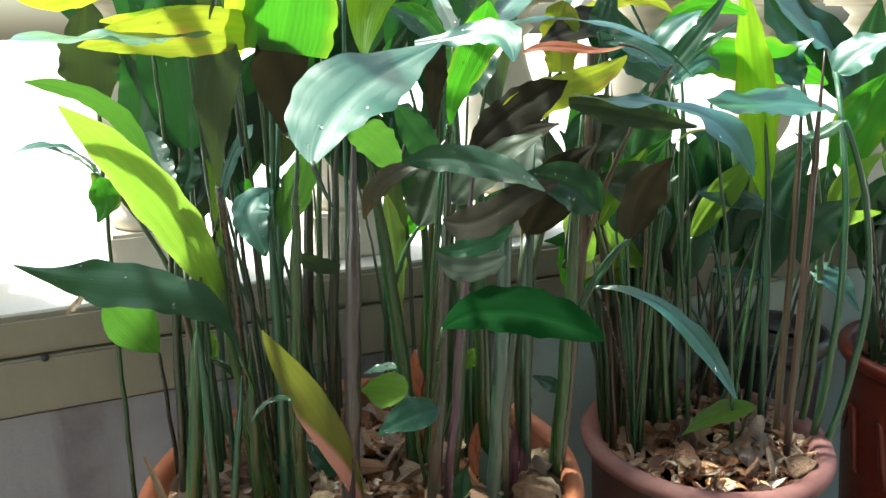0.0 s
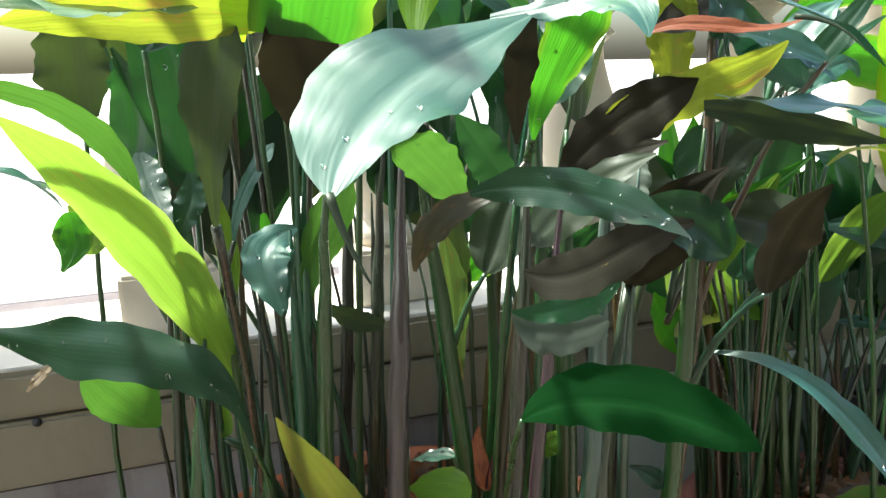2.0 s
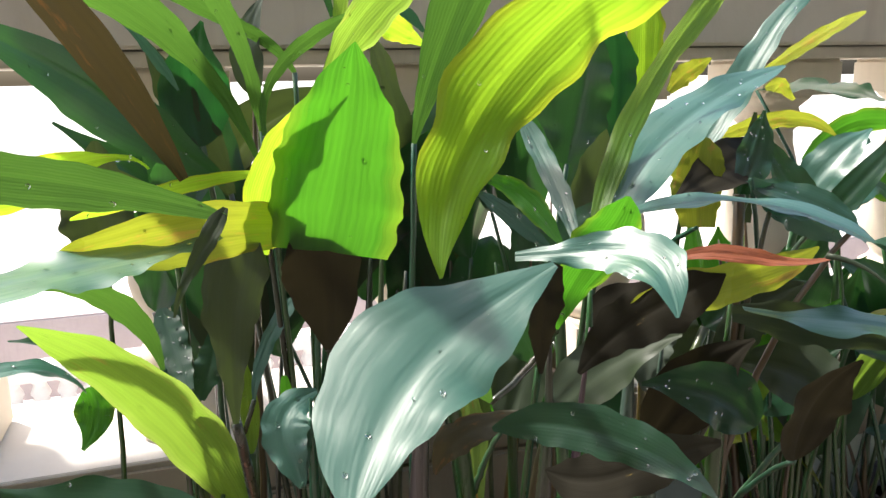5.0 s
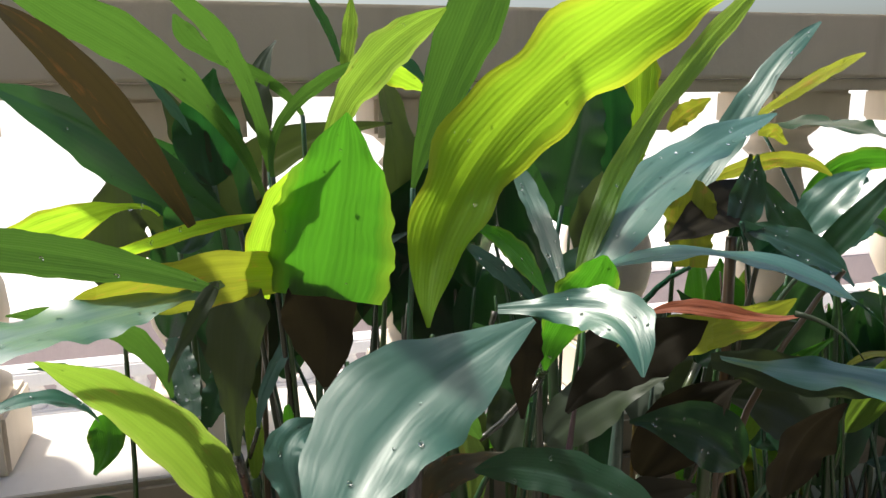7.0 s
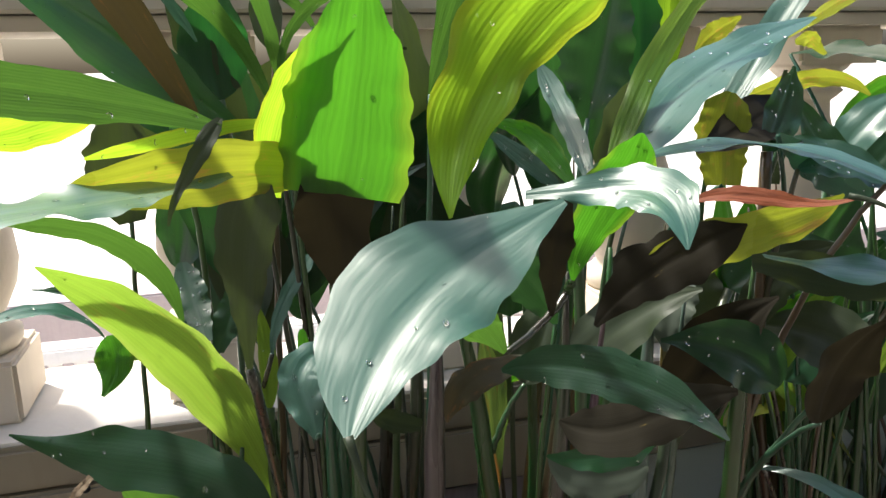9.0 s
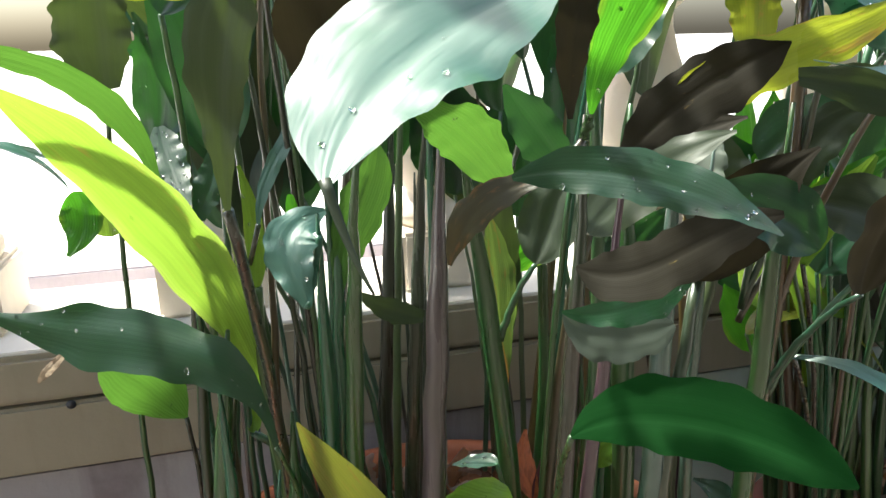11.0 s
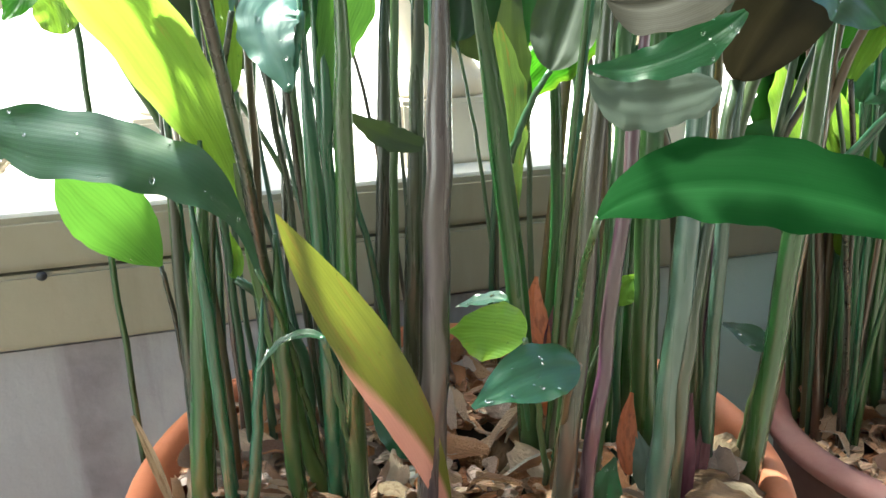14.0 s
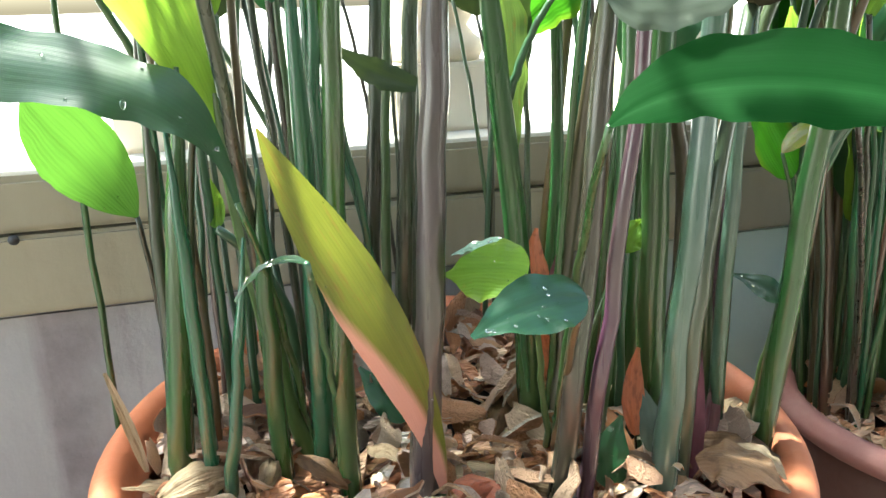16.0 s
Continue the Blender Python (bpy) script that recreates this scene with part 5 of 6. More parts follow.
leaf(A, (0.413, 0.671, 0.772), (0.392, 0.681, 0.770), (0.368, 0.687, 0.758), 0.0224, (-0.085, -0.400, 0.913), "green", foot=(0.461, 0.678), via=(0.449, 0.685, 0.731), r=0.0054)
leaf(A, (0.335, 0.529, 0.636), (0.308, 0.523, 0.638), (0.280, 0.512, 0.634), 0.0246, (-0.068, -0.648, 0.735), "dark", fold=6, foot=(0.364, 0.628))
leaf(A, (0.321, 0.560, 0.637), (0.310, 0.585, 0.632), (0.297, 0.608, 0.624), 0.0290, (-0.200, -0.789, 0.580), "young", fold=6, foot=(0.364, 0.628))
leaf(A, (0.334, 0.623, 0.631), (0.324, 0.636, 0.627), (0.312, 0.648, 0.620), 0.0131, (-0.038, -0.241, 0.970), "dark", foot=(0.365, 0.652))
leaf(A, (0.225, 0.547, 0.658), (0.211, 0.553, 0.657), (0.197, 0.553, 0.644), 0.0069, (0.025, -0.015, 1.000), "dark", foot=(0.248, 0.667))
leaf(B, (0.599, 0.743, 0.638), (0.660, 0.732, 0.657), (0.712, 0.707, 0.601), 0.0315, (-0.100, -0.260, 0.960), "yellow", foot=(0.660, 0.756))
leaf(B, (0.685, 0.755, 0.665), (0.712, 0.747, 0.663), (0.729, 0.733, 0.629), 0.0407, (-0.184, -0.452, 0.873), "bronze", foot=(0.696, 0.771))
leaf(B, (0.788, 0.643, 0.487), (0.742, 0.653, 0.480), (0.694, 0.656, 0.464), 0.0305, (-0.100, -0.260, 0.960), "young", foot=(0.770, 0.659))
leaf(B, (0.816, 0.761, 0.617), (0.845, 0.733, 0.617), (0.880, 0.695, 0.616), 0.0287, (-0.046, -0.135, 0.990), "silver", foot=(0.771, 0.746))
leaf(B, (0.898, 0.681, 0.628), (0.914, 0.657, 0.619), (0.924, 0.629, 0.589), 0.0343, (-0.258, -0.620, 0.741), "silver", foot=(0.895, 0.682))
leaf(B, (0.585, 0.654, 0.720), (0.606, 0.647, 0.749), (0.638, 0.629, 0.778), 0.0397, (-0.160, -0.658, 0.736), "dark", foot=(0.665, 0.706))
leaf(B, (0.540, 0.634, 0.758), (0.571, 0.631, 0.783), (0.616, 0.616, 0.820), 0.0227, (-0.224, -0.799, 0.558), "green", foot=(0.665, 0.706))
leaf(B, (0.784, 0.758, 0.724), (0.817, 0.726, 0.720), (0.849, 0.684, 0.697), 0.0410, (-0.100, -0.260, 0.960), "dark", foot=(0.771, 0.734), via=(0.755, 0.753, 0.693), r=0.0042)
leaf(B, (0.623, 0.654, 0.865), (0.647, 0.637, 0.902), (0.673, 0.612, 0.957), 0.0195, (-0.258, -0.620, 0.741), "dark", foot=(0.665, 0.706))
leaf(B, (0.969, 0.714, 0.744), (0.987, 0.707, 0.814), (1.008, 0.686, 0.869), 0.0629, (-0.322, -0.761, 0.563), "green", foot=(0.895, 0.682))
leaf(C, (1.052, 0.787, 0.819), (1.027, 0.823, 0.901), (0.993, 0.858, 0.968), 0.0845, (-0.258, -0.620, 0.741), "dark")
leaf(A, (0.562, 0.642, 0.932), (0.508, 0.617, 0.919), (0.454, 0.590, 0.908), 0.0342, (-0.427, -0.754, 0.499), "bronze", foot=(0.534, 0.666, 0.695), r=0.0022)
leaf(A, (0.516, 0.608, 0.904), (0.538, 0.622, 0.932), (0.549, 0.630, 0.956), 0.0232, (-0.030, -0.868, 0.496), "dark", foot=(0.498, 0.616), via=(0.511, 0.604, 0.714), r=0.0049)
leaf(A, (0.601, 0.623, 0.880), (0.586, 0.643, 0.906), (0.573, 0.660, 0.940), 0.0249, (-0.218, -0.778, 0.589), "dark", foot=(0.534, 0.666, 0.695), r=0.0022)
leaf(B, (0.646, 0.693, 0.880), (0.666, 0.682, 0.914), (0.699, 0.682, 0.935), 0.0342, (-0.362, -0.512, 0.779), "silver", foot=(0.665, 0.694), via=(0.644, 0.711, 0.745), r=0.0040)
leaf(A, (0.566, 0.561, 0.888), (0.543, 0.586, 0.903), (0.517, 0.609, 0.912), 0.0257, (-0.161, -0.584, 0.796), "dark", foot=(0.511, 0.604, 0.710), r=0.0022)
leaf(B, (0.858, 0.628, 0.819), (0.838, 0.648, 0.799), (0.825, 0.664, 0.805), 0.0311, (-0.100, -0.260, 0.960), "dark", foot=(0.878, 0.623), via=(0.878, 0.623, 0.778), r=0.0040)
leaf(B, (0.867, 0.698, 0.853), (0.858, 0.710, 0.879), (0.873, 0.695, 0.904), 0.0522, (-0.210, -0.512, 0.833), "silver", foot=(0.895, 0.670), via=(0.889, 0.677, 0.729), r=0.0040)
leaf(B, (0.921, 0.670, 0.671), (0.934, 0.675, 0.732), (0.961, 0.650, 0.775), 0.0340, (-0.322, -0.761, 0.563), "young", foot=(0.895, 0.682))
leaf(B, (0.939, 0.729, 0.670), (0.951, 0.728, 0.714), (0.962, 0.726, 0.750), 0.0651, (-0.258, -0.620, 0.741), "dark", foot=(0.895, 0.682))
leaf(B, (0.663, 0.704, 0.660), (0.630, 0.715, 0.694), (0.612, 0.713, 0.729), 0.0227, (-0.298, -0.709, 0.640), "young", foot=(0.667, 0.731))
leaf(C, (1.077, 0.749, 0.783), (1.068, 0.772, 0.864), (1.069, 0.771, 0.957), 0.0905, (-0.322, -0.761, 0.563), "dark")
leaf(C, (1.080, 0.835, 0.861), (1.039, 0.884, 0.908), (1.007, 0.914, 0.978), 0.0972, (-0.210, -0.512, 0.833), "dark")
leaf(A, (0.402, 0.597, 0.520), (0.403, 0.605, 0.544), (0.408, 0.610, 0.567), 0.0107, (-0.253, -0.917, 0.307), "orange", fold=18, foot=0)
leaf(A, (0.382, 0.659, 0.520), (0.378, 0.666, 0.541), (0.376, 0.671, 0.560), 0.0106, (0.033, -0.957, 0.287), "orange", fold=18, foot=0)
leaf(A, (0.382, 0.584, 0.499), (0.383, 0.590, 0.517), (0.390, 0.593, 0.537), 0.0190, (-0.425, -0.814, 0.397), "deep", foot=0)
leaf(A, (0.405, 0.587, 0.515), (0.409, 0.595, 0.529), (0.409, 0.604, 0.544), 0.0137, (0.044, -0.925, 0.376), "grey", foot=0)
leaf(A, (0.427, 0.583, 0.487), (0.441, 0.600, 0.522), (0.451, 0.614, 0.557), 0.0110, (-0.519, -0.800, 0.301), "plum", fold=40, shape=0.6, foot=0)
leaf(A, (0.445, 0.594, 0.495), (0.460, 0.611, 0.535), (0.472, 0.623, 0.572), 0.0086, (0.033, -0.957, 0.287), "plum", fold=40, shape=0.6, foot=0)
leaf(A, (0.429, 0.580, 0.511), (0.442, 0.559, 0.519), (0.452, 0.533, 0.515), 0.0282, (-0.269, -0.284, 0.920), "husk", fold=-34, wave=0.16, foot=0)
leaf(A, (0.453, 0.583, 0.511), (0.460, 0.567, 0.516), (0.461, 0.546, 0.512), 0.0183, (0.122, -0.427, 0.896), "dry", fold=-28, wave=0.1, foot=0)
leaf(A, (0.136, 0.681, 0.498), (0.129, 0.685, 0.531), (0.121, 0.689, 0.560), 0.0048, (-0.253, -0.917, 0.307), "dry", fold=30, foot=0)
leaf(A, (0.157, 0.701, 0.487), (0.147, 0.679, 0.491), (0.125, 0.659, 0.504), 0.0197, (-0.044, -0.241, 0.969), "dry", fold=-25, wave=0.12, foot=0)
leaf(A, (0.299, 0.611, 0.509), (0.321, 0.599, 0.509), (0.335, 0.574, 0.510), 0.0200, (-0.044, -0.241, 0.969), "dry", fold=-20, wave=0.1, foot=0)
leaf(A, (0.293, 0.590, 0.512), (0.307, 0.587, 0.514), (0.315, 0.571, 0.513), 0.0146, (-0.044, -0.241, 0.969), "orange", fold=-14, foot=0)
leaf(A, (0.289, 0.675, 0.507), (0.277, 0.685, 0.521), (0.265, 0.700, 0.535), 0.0196, (-0.066, -0.669, 0.741), "deep", foot=(0.286, 0.733))
leaf(A, (0.372, 0.653, 0.580), (0.369, 0.665, 0.601), (0.373, 0.674, 0.622), 0.0137, (-0.614, -0.732, 0.293), "orange", fold=20, foot=0)
leaf(A, (0.371, 0.654, 0.580), (0.383, 0.661, 0.604), (0.399, 0.675, 0.624), 0.0087, (0.168, -0.948, 0.270), "plum", fold=20, foot=0)
leaf(A, (0.398, 0.614, 0.622), (0.403, 0.616, 0.631), (0.412, 0.615, 0.639), 0.0144, (-0.217, -0.840, 0.498), "young", foot=(0.364, 0.628))
leaf(A, (0.485, 0.592, 0.591), (0.478, 0.601, 0.597), (0.467, 0.612, 0.602), 0.0135, (-0.156, -0.645, 0.748), "dark", foot=(0.498, 0.628))
leaf(A, (0.222, 0.644, 0.807), (0.224, 0.641, 0.785), (0.229, 0.637, 0.767), 0.0060, (0.179, -0.921, 0.345), "green", foot=0)
leaf(A, (0.189, 0.711, 0.631), (0.190, 0.716, 0.644), (0.188, 0.720, 0.658), 0.0092, (-0.244, -0.919, 0.308), "young", foot=(0.210, 0.716), via=(0.206, 0.716, 0.612), r=0.0038)
leaf(A, (0.120, 0.695, 0.780), (0.117, 0.698, 0.794), (0.109, 0.701, 0.812), 0.0207, (-0.284, -0.866, 0.412), "young", foot=0)
leaf(B, (0.593, 0.704, 0.676), (0.570, 0.705, 0.711), (0.555, 0.697, 0.744), 0.0340, (-0.217, -0.840, 0.498), "young", foot=(0.654, 0.734))
leaf(B, (0.704, 0.789, 0.707), (0.713, 0.784, 0.726), (0.730, 0.768, 0.736), 0.0332, (-0.179, -0.722, 0.668), "dark", foot=(0.727, 0.748), via=(0.698, 0.779, 0.693), r=0.0042)
leaf(B, (0.627, 0.762, 0.613), (0.604, 0.766, 0.648), (0.587, 0.762, 0.678), 0.0369, (-0.217, -0.840, 0.498), "green", foot=(0.669, 0.780))
leaf(A, (0.382, 0.600, 0.867), (0.402, 0.596, 0.891), (0.423, 0.588, 0.908), 0.0338, (-0.183, -0.687, 0.703), "dark", foot=(0.378, 0.612), via=(0.391, 0.605, 0.709), r=0.0046)
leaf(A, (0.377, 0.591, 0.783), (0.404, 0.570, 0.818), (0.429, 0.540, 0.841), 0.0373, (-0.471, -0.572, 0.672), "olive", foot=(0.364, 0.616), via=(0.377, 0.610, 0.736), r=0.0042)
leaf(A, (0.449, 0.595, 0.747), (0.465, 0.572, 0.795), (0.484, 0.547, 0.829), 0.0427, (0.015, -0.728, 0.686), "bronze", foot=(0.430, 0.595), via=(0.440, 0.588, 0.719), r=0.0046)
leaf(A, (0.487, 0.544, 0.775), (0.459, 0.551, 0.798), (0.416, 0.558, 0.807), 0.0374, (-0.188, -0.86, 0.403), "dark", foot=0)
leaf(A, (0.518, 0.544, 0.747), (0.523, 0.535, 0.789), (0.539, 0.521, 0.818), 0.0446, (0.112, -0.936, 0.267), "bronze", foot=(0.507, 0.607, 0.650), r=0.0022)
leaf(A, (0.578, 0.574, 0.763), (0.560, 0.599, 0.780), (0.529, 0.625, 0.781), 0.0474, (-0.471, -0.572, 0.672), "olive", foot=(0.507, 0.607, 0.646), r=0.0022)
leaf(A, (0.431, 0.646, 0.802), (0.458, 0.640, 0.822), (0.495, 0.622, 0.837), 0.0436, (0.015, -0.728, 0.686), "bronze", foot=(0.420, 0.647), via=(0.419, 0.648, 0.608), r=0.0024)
leaf(A, (0.509, 0.626, 0.809), (0.536, 0.615, 0.831), (0.567, 0.593, 0.843), 0.0433, (-0.188, -0.686, 0.703), "dark", foot=(0.473, 0.624), via=(0.474, 0.622, 0.721), r=0.0042)
leaf(A, (0.408, 0.636, 0.714), (0.436, 0.643, 0.751), (0.462, 0.644, 0.782), 0.0406, (0.112, -0.736, 0.667), "dark", foot=(0.420, 0.659))
leaf(A, (0.509, 0.657, 0.762), (0.507, 0.674, 0.797), (0.515, 0.682, 0.835), 0.0520, (-0.471, -0.572, 0.672), "olive", foot=(0.502, 0.667, 0.712), r=0.0022)
leaf(A, (0.595, 0.642, 0.785), (0.607, 0.649, 0.827), (0.627, 0.643, 0.867), 0.0517, (0.015, -0.728, 0.686), "dark", foot=(0.533, 0.667, 0.685), r=0.0022)
leaf(A, (0.366, 0.640, 0.753), (0.382, 0.650, 0.785), (0.397, 0.657, 0.818), 0.0355, (-0.188, -0.686, 0.703), "olive", foot=(0.345, 0.647, 0.703), r=0.0022)
leaf(A, (0.187, 0.677, 0.944), (0.185, 0.680, 0.982), (0.192, 0.670, 1.015), 0.0398, (0.112, -0.736, 0.667), "deep", foot=(0.206, 0.716, 0.608), r=0.0022)
leaf(A, (0.221, 0.698, 0.973), (0.219, 0.699, 1.005), (0.231, 0.697, 1.033), 0.0217, (-0.471, -0.572, 0.672), "olive", foot=(0.206, 0.716, 0.608), r=0.0022)
leaf(A, (0.164, 0.670, 0.904), (0.173, 0.675, 0.934), (0.159, 0.668, 0.963), 0.0314, (0.015, -0.728, 0.686), "dark", foot=(0.170, 0.731, 0.682), r=0.0022)
leaf(A, (0.533, 0.599, 0.893), (0.557, 0.581, 0.895), (0.577, 0.563, 0.876), 0.0308, (-0.184, -0.452, 0.873), "silver", foot=(0.511, 0.604, 0.710), r=0.0022)
leaf(B, (0.573, 0.560, 0.822), (0.598, 0.540, 0.832), (0.616, 0.516, 0.798), 0.0115, (0.089, -0.088, 0.992), "yellow", foot=(0.665, 0.706))
leaf(B, (0.695, 0.727, 0.681), (0.693, 0.738, 0.712), (0.688, 0.751, 0.747), 0.0434, (-0.224, -0.799, 0.558), "silver", foot=(0.688, 0.747))
leaf(A, (0.117, 0.615, 0.823), (0.097, 0.596, 0.846), (0.070, 0.572, 0.848), 0.0155, (0.015, -0.310, 0.951), "silver", foot=0)
leaf(A, (0.114, 0.635, 0.818), (0.117, 0.632, 0.802), (0.111, 0.619, 0.789), 0.0187, (0.069, -0.970, 0.234), "green", foot=0)
leaf(B, (0.739, 0.716, 0.682), (0.774, 0.702, 0.742), (0.797, 0.685, 0.769), 0.0326, (0.021, -0.772, 0.635), "young", foot=(0.715, 0.738))
leaf(B, (0.856, 0.658, 0.648), (0.873, 0.656, 0.694), (0.902, 0.632, 0.729), 0.0461, (-0.011, -0.584, 0.812), "dark", foot=(0.833, 0.682))
leaf(B, (0.928, 0.706, 0.864), (0.946, 0.686, 0.890), (0.969, 0.656, 0.909), 0.0527, (-0.210, -0.512, 0.833), "silver", foot=(0.888, 0.645), via=(0.889, 0.644, 0.755), r=0.0040)
leaf(B, (0.677, 0.786, 0.756), (0.663, 0.804, 0.795), (0.659, 0.812, 0.835), 0.0473, (-0.322, -0.761, 0.563), "green", foot=(0.696, 0.759), via=(0.678, 0.776, 0.694), r=0.0042)

# the placed stalks
petiole(A, (0.188, 0.811, 0.748), (0.169, 0.810), 0.0025, name="stalk")
petiole(A, (0.323, 0.777, 0.791), (0.319, 0.778), 0.0032, name="stalk")
petiole(A, (0.229, 0.798, 0.915), (0.202, 0.799), 0.0022, name="stalk")
petiole(A, (0.277, 0.760, 0.910), (0.258, 0.762), 0.0030, name="stalk")
petiole(A, (0.307, 0.716, 0.904), (0.286, 0.721), 0.0029, name="stalk")
petiole(A, (0.429, 0.707, 0.903), (0.435, 0.703), 0.0027, name="stalk")
petiole(B, (0.631, 0.801, 0.781), (0.669, 0.768), 0.0042, name="stalk")
petiole(B, (0.634, 0.768, 0.783), (0.660, 0.744), 0.0042, name="stalk")
petiole(B, (0.615, 0.758, 0.786), (0.654, 0.722), 0.0042, name="stalk")
petiole(B, (0.645, 0.777, 0.782), (0.688, 0.735), 0.0042, name="stalk")
petiole(B, (0.655, 0.738, 0.785), (0.680, 0.713), 0.0042, name="stalk")
petiole(B, (0.692, 0.751, 0.782), (0.715, 0.726), 0.0042, name="stalk")
petiole(B, (0.683, 0.737, 0.783), (0.714, 0.702), 0.0042, name="stalk")
petiole(B, (0.645, 0.792, 0.827), (0.674, 0.771), 0.0040, name="stalk")
petiole(B, (0.647, 0.761, 0.860), (0.669, 0.745), 0.0040, name="stalk")
petiole(B, (0.663, 0.722, 0.891), (0.667, 0.719), 0.0040, name="stalk")
petiole(B, (0.717, 0.729, 0.884), (0.733, 0.716), 0.0040, name="stalk")
petiole(B, (0.810, 0.695, 0.831), (0.833, 0.670), 0.0040, name="stalk")
petiole(B, (0.821, 0.655, 0.863), (0.831, 0.645), 0.0040, name="stalk")
petiole(B, (0.818, 0.630, 0.893), (0.825, 0.622), 0.0040, name="stalk")


# the crowd of leaves and stalks behind


def crowd(owner, count, seed, low, high, spread, back, kinds, size=(0.05, 0.075), length=(0.14, 0.24), clumps=5):
    """Leaves that rise in clumps over the far part of a pot."""
    rng = random.Random(seed)
    (cx, cy), rad, z0 = SOILS[owner]
    feet = [(cx + rad * 0.62 * math.cos(a), cy + rad * 0.12 + rad * 0.5 * math.sin(a)) for a in (0.2 + 2.75 * i / (clumps - 1) for i in range(clumps))]
    for i in range(count):
        fx, fy = feet[i % clumps]
        x = fx + (fx - cx) * 0.3 + rng.gauss(0, spread * 0.4)
        y = min(max(fy + back + rng.gauss(0, 0.03), cy), 0.84)
        x = min(max(x, cx - rad * 0.62), cx + rad * 0.95)
        base = Vector((x, y, rng.uniform(low, high)))
        out = Vector((rng.gauss(0, 0.40) + (x - cx) * 1.2, rng.gauss(-0.1, 0.2), 0))
        ln = rng.uniform(*length)
        droop = rng.uniform(-0.4, 0.4)
        mid = base + (out * 0.28 + Vector((0, 0, 0.85 - 0.3 * abs(droop)))) * ln * 0.5
        tip = base + (out * 0.7 + Vector((0, 0, 0.8 * (1 - max(0.0, droop) * 1.3)))) * ln
        tip.y = min(tip.y, 0.86)
        face = Vector((rng.gauss(0, 0.5), -0.8 if rng.random() < 0.6 else 0.8, rng.uniform(0.1, 0.9)))
        leaf(owner, base, mid, tip, rng.uniform(*size), face, rng.choice(kinds), foot=(fx + rng.gauss(0, 0.012), fy + rng.gauss(0, 0.012)), r=rng.uniform(0.0016, 0.0026), fold=rng.uniform(6, 20), wave=rng.uniform(0.03, 0.07))


crowd(A, 25, 11, 0.74, 0.88, 0.15, 0.05, ["dark", "dark", "dark", "olive", "deep"])
crowd(B, 34, 12, 0.56, 0.70, 0.17, 0.04, ["dark", "dark", "green", "dark", "young"])
crowd(C, 30, 13, 0.54, 0.72, 0.22, 0.02, ["dark", "dark", "green"], size=(0.06, 0.09))


def thicket(owner, count, seed, low, high, r=(0.0024, 0.0042)):
    rng = random.Random(seed)
    (cx, cy), rad, z0 = SOILS[owner]
    for i in range(count):
        a, k = rng.uniform(0, 6.283), math.sqrt(rng.random()) * rad * 0.74
        fx, fy = cx + math.cos(a) * k, cy + abs(math.sin(a)) * k * 0.9 + 0.02
        top = Vector((fx + (fx - cx) * 0.35 + rng.gauss(0, 0.02), min(fy + rng.gauss(0, 0.02), 0.85), rng.uniform(low, high)))
        petiole(owner, top, (fx, fy), rng.uniform(*r), name="stalk")


thicket(B, 16, 22, 0.56, 0.72)
thicket(C, 14, 23, 0.56, 0.72)


# ---- water ----
def wet(ob, count, seed, cols, size=(0.00030, 0.0010)):
    """Beads of water on the upper side of a blade."""
    rng = random.Random(seed)
    bm = bmesh.new()
    total = len(ob.data.polygons)
    polys = [p for p in ob.data.polygons if 0 < p.index % cols < cols - 1 and 0.1 < p.index / total < 0.93]
    up = Vector((-0.15, -0.45, 0.85))
    for _ in range(count):
        p = polys[rng.randrange(len(polys))]
        n = p.normal if p.normal.dot(up) > 0 else -p.normal
        r = rng.uniform(*size) * (1.6 if rng.random() < 0.12 else 1.0)
        c = p.center + Vector((rng.gauss(0, 0.0008), rng.gauss(0, 0.0008), 0)) + n * r * 0.10
        m = Matrix.Translation(c) @ n.to_track_quat("Z", "Y").to_matrix().to_4x4() @ Matrix.Diagonal((r, r * rng.uniform(0.8, 1.7), r * 0.42, 1))
        bmesh.ops.create_icosphere(bm, subdivisions=2, radius=1.0, matrix=m)
    return tagged(part("dew", bm, WATER, ob, "clear beads of water"), kind="stuff")


for i, (ob, count, cols) in enumerate(BEADED):
    wet(ob, count, 400 + i, cols)


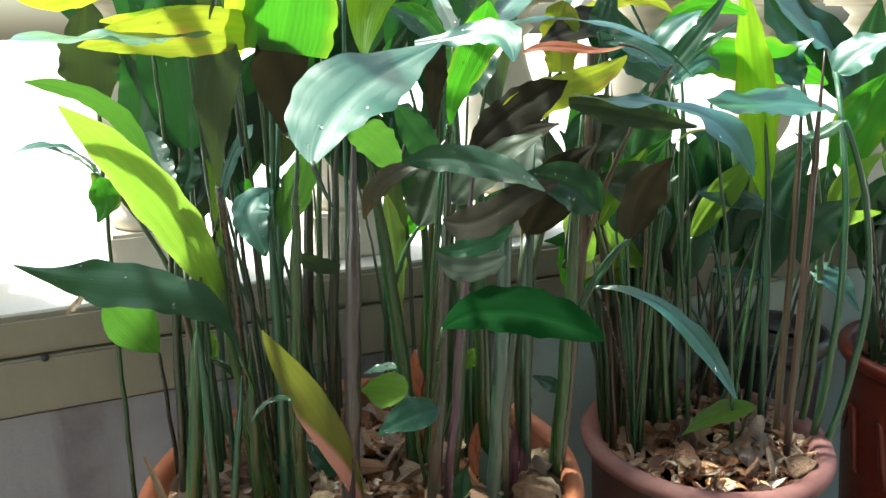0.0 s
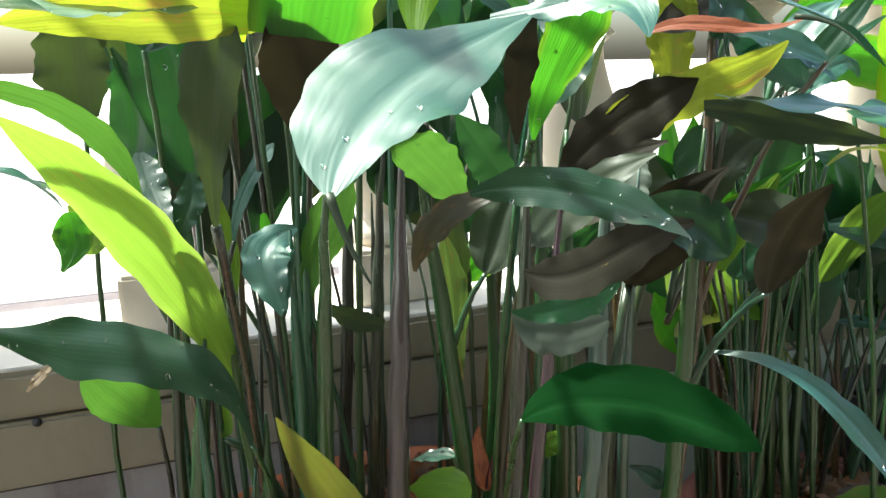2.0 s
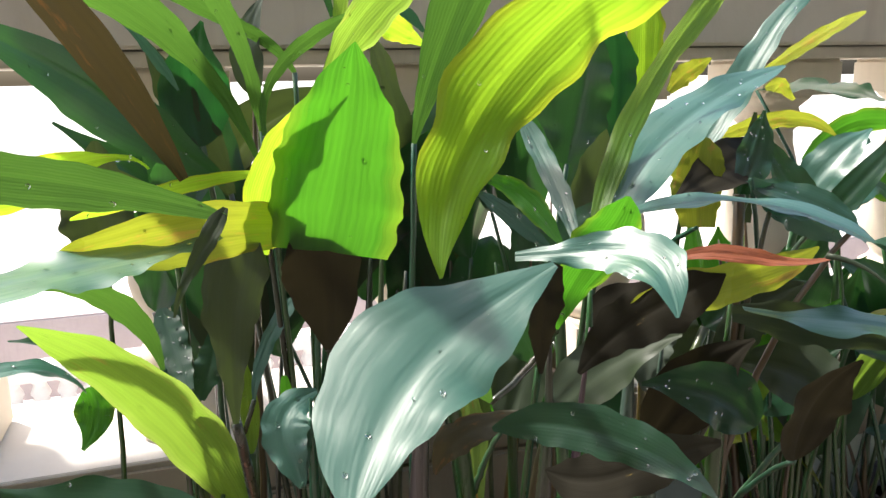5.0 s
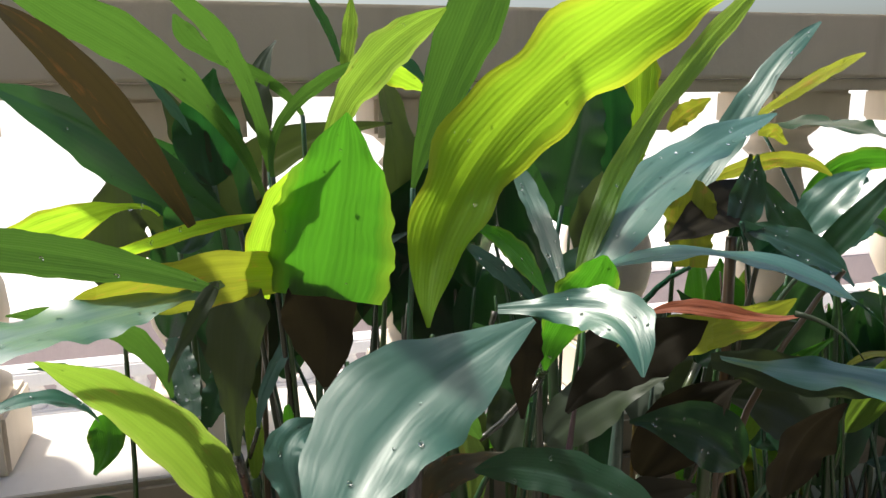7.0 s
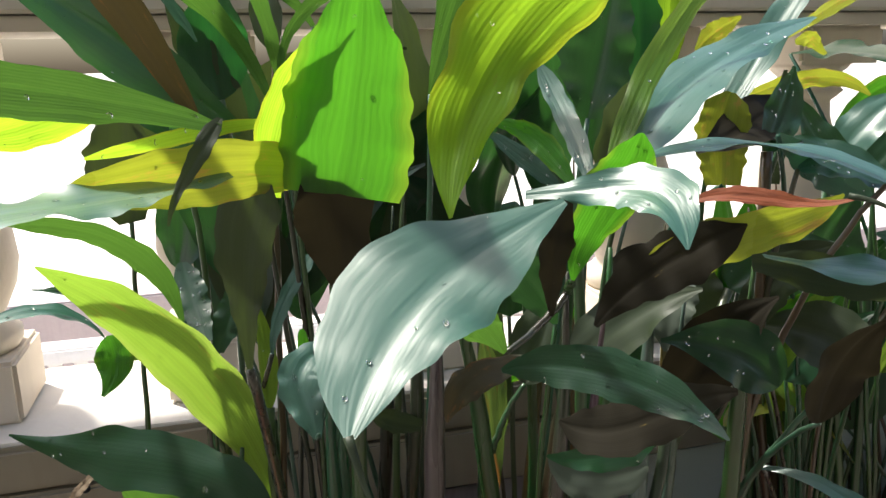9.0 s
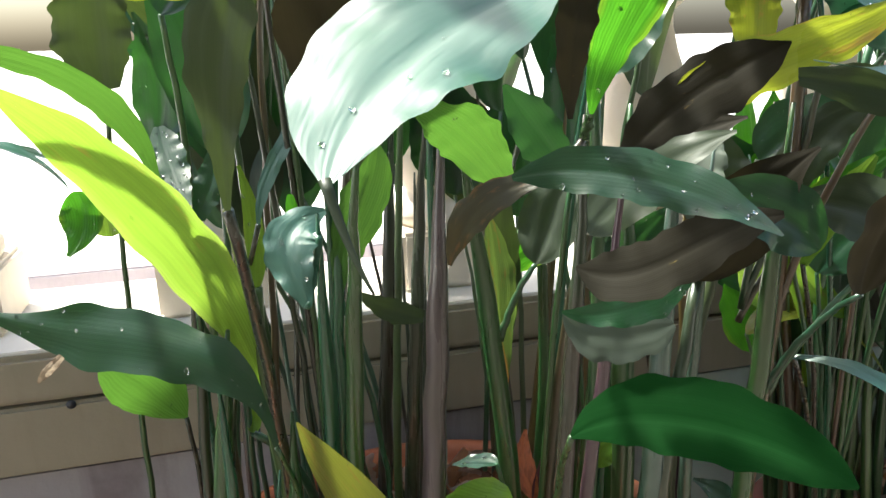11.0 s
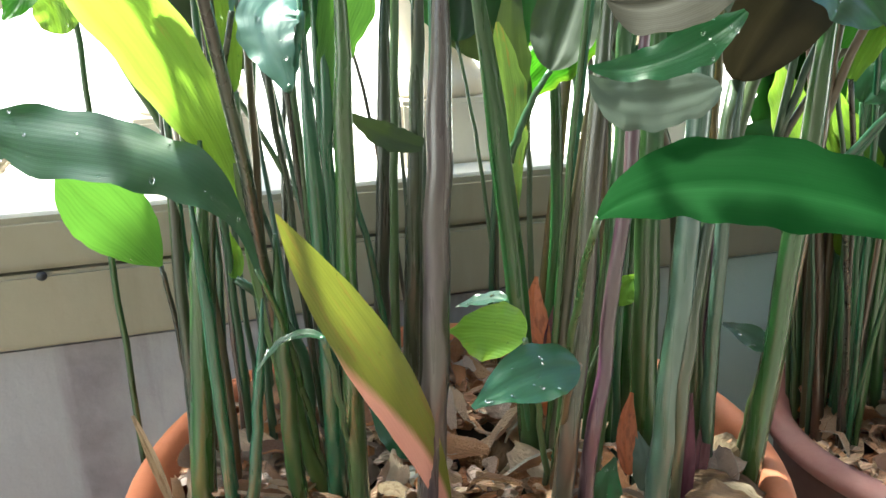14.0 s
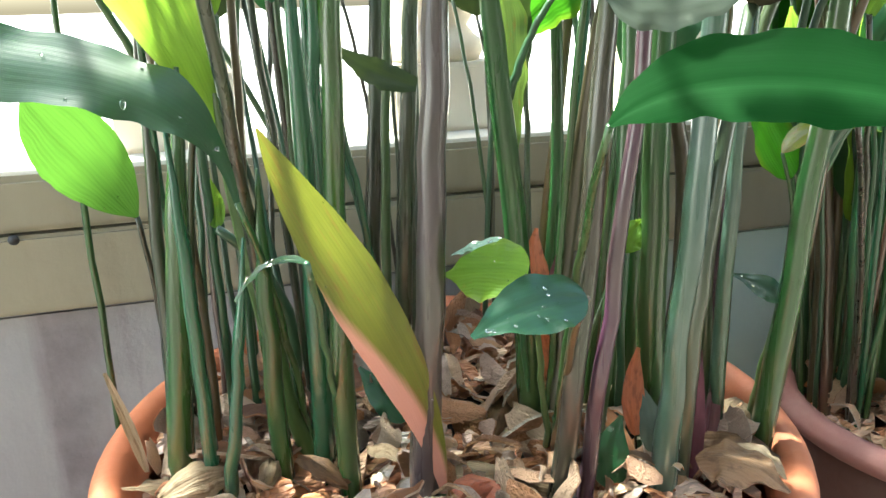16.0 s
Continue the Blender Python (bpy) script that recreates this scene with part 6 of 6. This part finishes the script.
# ---- bark chips ----
def chip_mesh(seed):
    """One curled flake of bark, with an uneven outline and real thickness."""
    rng = random.Random(seed)
    bm = bmesh.new()
    w, l, t = rng.uniform(0.35, 1.0), rng.uniform(1.0, 2.3), rng.uniform(0.04, 0.08)
    bend, cup = rng.uniform(0.6, 2.6), rng.choice((0.0, 0.12, 0.35))
    top, low = [], []
    for i in range(5):
        for j in range(4):
            k = (0.45, 0.95, 1.0, 0.9, 0.4)[i] * rng.uniform(0.85, 1.12)
            u, v = (i / 4 - 0.5) * l * rng.uniform(0.93, 1.05), (j / 3 - 0.5) * w * k
            z = -bend * v * v - cup * u * u + rng.gauss(0, 0.035) + 0.20 * math.sin(u * 2.4 + seed)
            top.append(bm.verts.new((u, v, z)))
            low.append(bm.verts.new((u * 0.97, v * 0.95, z - t)))
    g = lambda a, i, j: a[i * 4 + j]
    for i in range(4):
        for j in range(3):
            bm.faces.new((g(top, i, j), g(top, i + 1, j), g(top, i + 1, j + 1), g(top, i, j + 1)))
            bm.faces.new((g(low, i, j), g(low, i, j + 1), g(low, i + 1, j + 1), g(low, i + 1, j)))
    ring = [(i, 0) for i in range(5)] + [(4, 1), (4, 2)] + [(i, 3) for i in range(4, -1, -1)] + [(0, 2), (0, 1)]
    for a, b in zip(ring, ring[1:] + ring[:1]):
        bm.faces.new((g(top, *a), g(low, *a), g(low, *b), g(top, *b)))
    bmesh.ops.recalc_face_normals(bm, faces=bm.faces)
    me = bpy.data.meshes.new("bark_chip")
    for e in bm.edges:
        e.smooth = e.calc_face_angle(0.0) < 0.9
    bm.to_mesh(me)
    bm.free()
    me.materials.append(BARK)
    me.polygons.foreach_set("use_smooth", [True] * len(me.polygons))
    return me


CHIPS = [chip_mesh(100 + i) for i in range(12)]


def mulch(owner, label, count, seed, heap=0.020, size=1.0):
    rng = random.Random(seed)
    (cx, cy), rad, z0 = SOILS[owner]
    m = new("bark_mulch")
    m.location = (cx, cy, z0)
    tagged(m, label, "mulch", group="mulch in the pots")
    for i in range(count):
        a, k = rng.uniform(0, 6.283), math.sqrt(rng.random()) * (rad - 0.036)
        s = size * rng.choice((0.008, 0.010, 0.013, 0.016, 0.021)) * rng.uniform(0.8, 1.2)
        o = new("bark_chip", CHIPS[rng.randrange(12)])
        o.parent = m
        lift = heap * (1 - (k / rad) ** 4) + rng.uniform(0.0, 0.018)
        o.matrix_basis = Matrix.LocRotScale((math.cos(a) * k, math.sin(a) * k, 0.012 + lift), Euler((rng.gauss(0, 0.6), rng.gauss(0, 0.6), rng.uniform(0, 6.28))), (s, s, s))
    bm = bmesh.new()
    for i in range(count * 2):
        a, k = rng.uniform(0, 6.283), math.sqrt(rng.random()) * (rad - 0.032)
        s = size * rng.choice((0.010, 0.014, 0.018))
        n0 = len(bm.verts)
        bm.from_mesh(CHIPS[rng.randrange(12)])
        bm.verts.ensure_lookup_table()
        t = Matrix.LocRotScale((math.cos(a) * k, math.sin(a) * k, 0.002 + heap * (1 - (k / rad) ** 4) + rng.uniform(0, 0.008)), Euler((rng.gauss(0, 0.4), rng.gauss(0, 0.4), rng.uniform(0, 6.28))), (s, s, s))
        for v in bm.verts[n0:]:
            v.co = t @ v.co
    tagged(part("bark_bed", bm, BARK, m), kind="stuff")
    return m


bed = mulch(A, "loose pale bark chips heaped round the stems in the terracotta pot", 300, 31, size=1.3)
mulch(B, "pale bark chips on the soil of the clay pot", 150, 32, size=1.3)
mulch(C, "bark chips on the soil of the red pot", 70, 33)


def flake(m, place, length, width, turn, material, seed, curl=1.0, label=""):
    """A large dry flake lying on the mulch: a thin husk cupped across and along, with ribs and a torn margin."""
    rng = random.Random(seed)
    nl, nw = 14, 8
    ph = [rng.uniform(0, 6.28) for _ in range(4)]
    bm = bmesh.new()
    uvl = bm.loops.layers.uv.new("UVMap")
    grid, uvs = [], {}
    for i in range(nl + 1):
        s = i / nl
        row = []
        for j in range(nw + 1):
            q = j / nw * 2 - 1
            half = width * 0.5 * (0.18 + 0.82 * math.sin(math.pi * (0.06 + 0.88 * s)) ** 0.7) * (1 + 0.10 * math.sin(9 * s + ph[0]) + 0.07 * math.sin(21 * s + ph[1]))
            f = curl * 1.15 * q
            x = (s - 0.5) * length * (1 + 0.05 * math.sin(5 * q + ph[2]))
            y = half * math.sin(f) / max(0.3, curl * 1.15)
            z = half * (math.cos(f) - 1) / max(0.3, curl * 1.15) + 0.10 * length * math.cos((s - 0.5) * 4.2) + 0.05 * width * math.sin(q * 8 + 3 * s + ph[3])
            v = bm.verts.new((x, y, z + rng.gauss(0, 0.010 * width)))
            uvs[v] = (q * 0.5 + 0.5, s)
            row.append(v)
        grid.append(row)
    for a, b in zip(grid, grid[1:]):
        for j in range(nw):
            fc = bm.faces.new((a[j], a[j + 1], b[j + 1], b[j]))
            for lp in fc.loops:
                lp[uvl].uv = uvs[lp.vert]
    bmesh.ops.solidify(bm, geom=bm.faces[:], thickness=0.0008)
    ob = part("bark_flake", bm, material, m, label)
    ob.matrix_basis = Matrix.Translation(Vector(place) - m.location) @ Euler([radians(v) for v in turn]).to_matrix().to_4x4()
    return ob


flake(bed, (0.462, 0.590, 0.505), 0.052, 0.040, (18, 12, -28), LEAF["husk"], 5, 0.9, "large dark brown curled husk")
flake(bed, (0.494, 0.628, 0.503), 0.042, 0.040, (25, 10, 40), LEAF["dry"], 6, 1.3, "pale rounded dry sheath")
flake(bed, (0.305, 0.583, 0.512), 0.026, 0.020, (20, -10, 20), LEAF["orange"], 7, 1.1, "orange scrap of dead leaf")
flake(bed, (0.330, 0.592, 0.510), 0.038, 0.022, (22, 10, -18), LEAF["dry"], 8, 1.0)
flake(bed, (0.166, 0.640, 0.513), 0.040, 0.026, (25, -8, 12), LEAF["dry"], 9, 0.8)
flake(bed, (0.205, 0.640, 0.512), 0.030, 0.016, (30, 0, 75), LEAF["dry"], 10, 1.2)
flake(bed, (0.232, 0.632, 0.512), 0.034, 0.018, (10, 15, -40), LEAF["husk"], 11, 1.2)
flake(bed, (0.268, 0.635, 0.514), 0.030, 0.018, (15, 10, 120), LEAF["dry"], 12, 1.0)
flake(bed, (0.345, 0.660, 0.510), 0.034, 0.024, (30, -10, 55), LEAF["husk"], 13, 1.2)
flake(bed, (0.365, 0.640, 0.510), 0.030, 0.022, (20, 10, 80), LEAF["dry"], 14, 1.2)
flake(bed, (0.400, 0.645, 0.508), 0.028, 0.022, (25, 5, 10), LEAF["dry"], 15, 1.1)
flake(bed, (0.438, 0.600, 0.503), 0.028, 0.018, (20, -12, 65), LEAF["husk"], 16, 1.0)
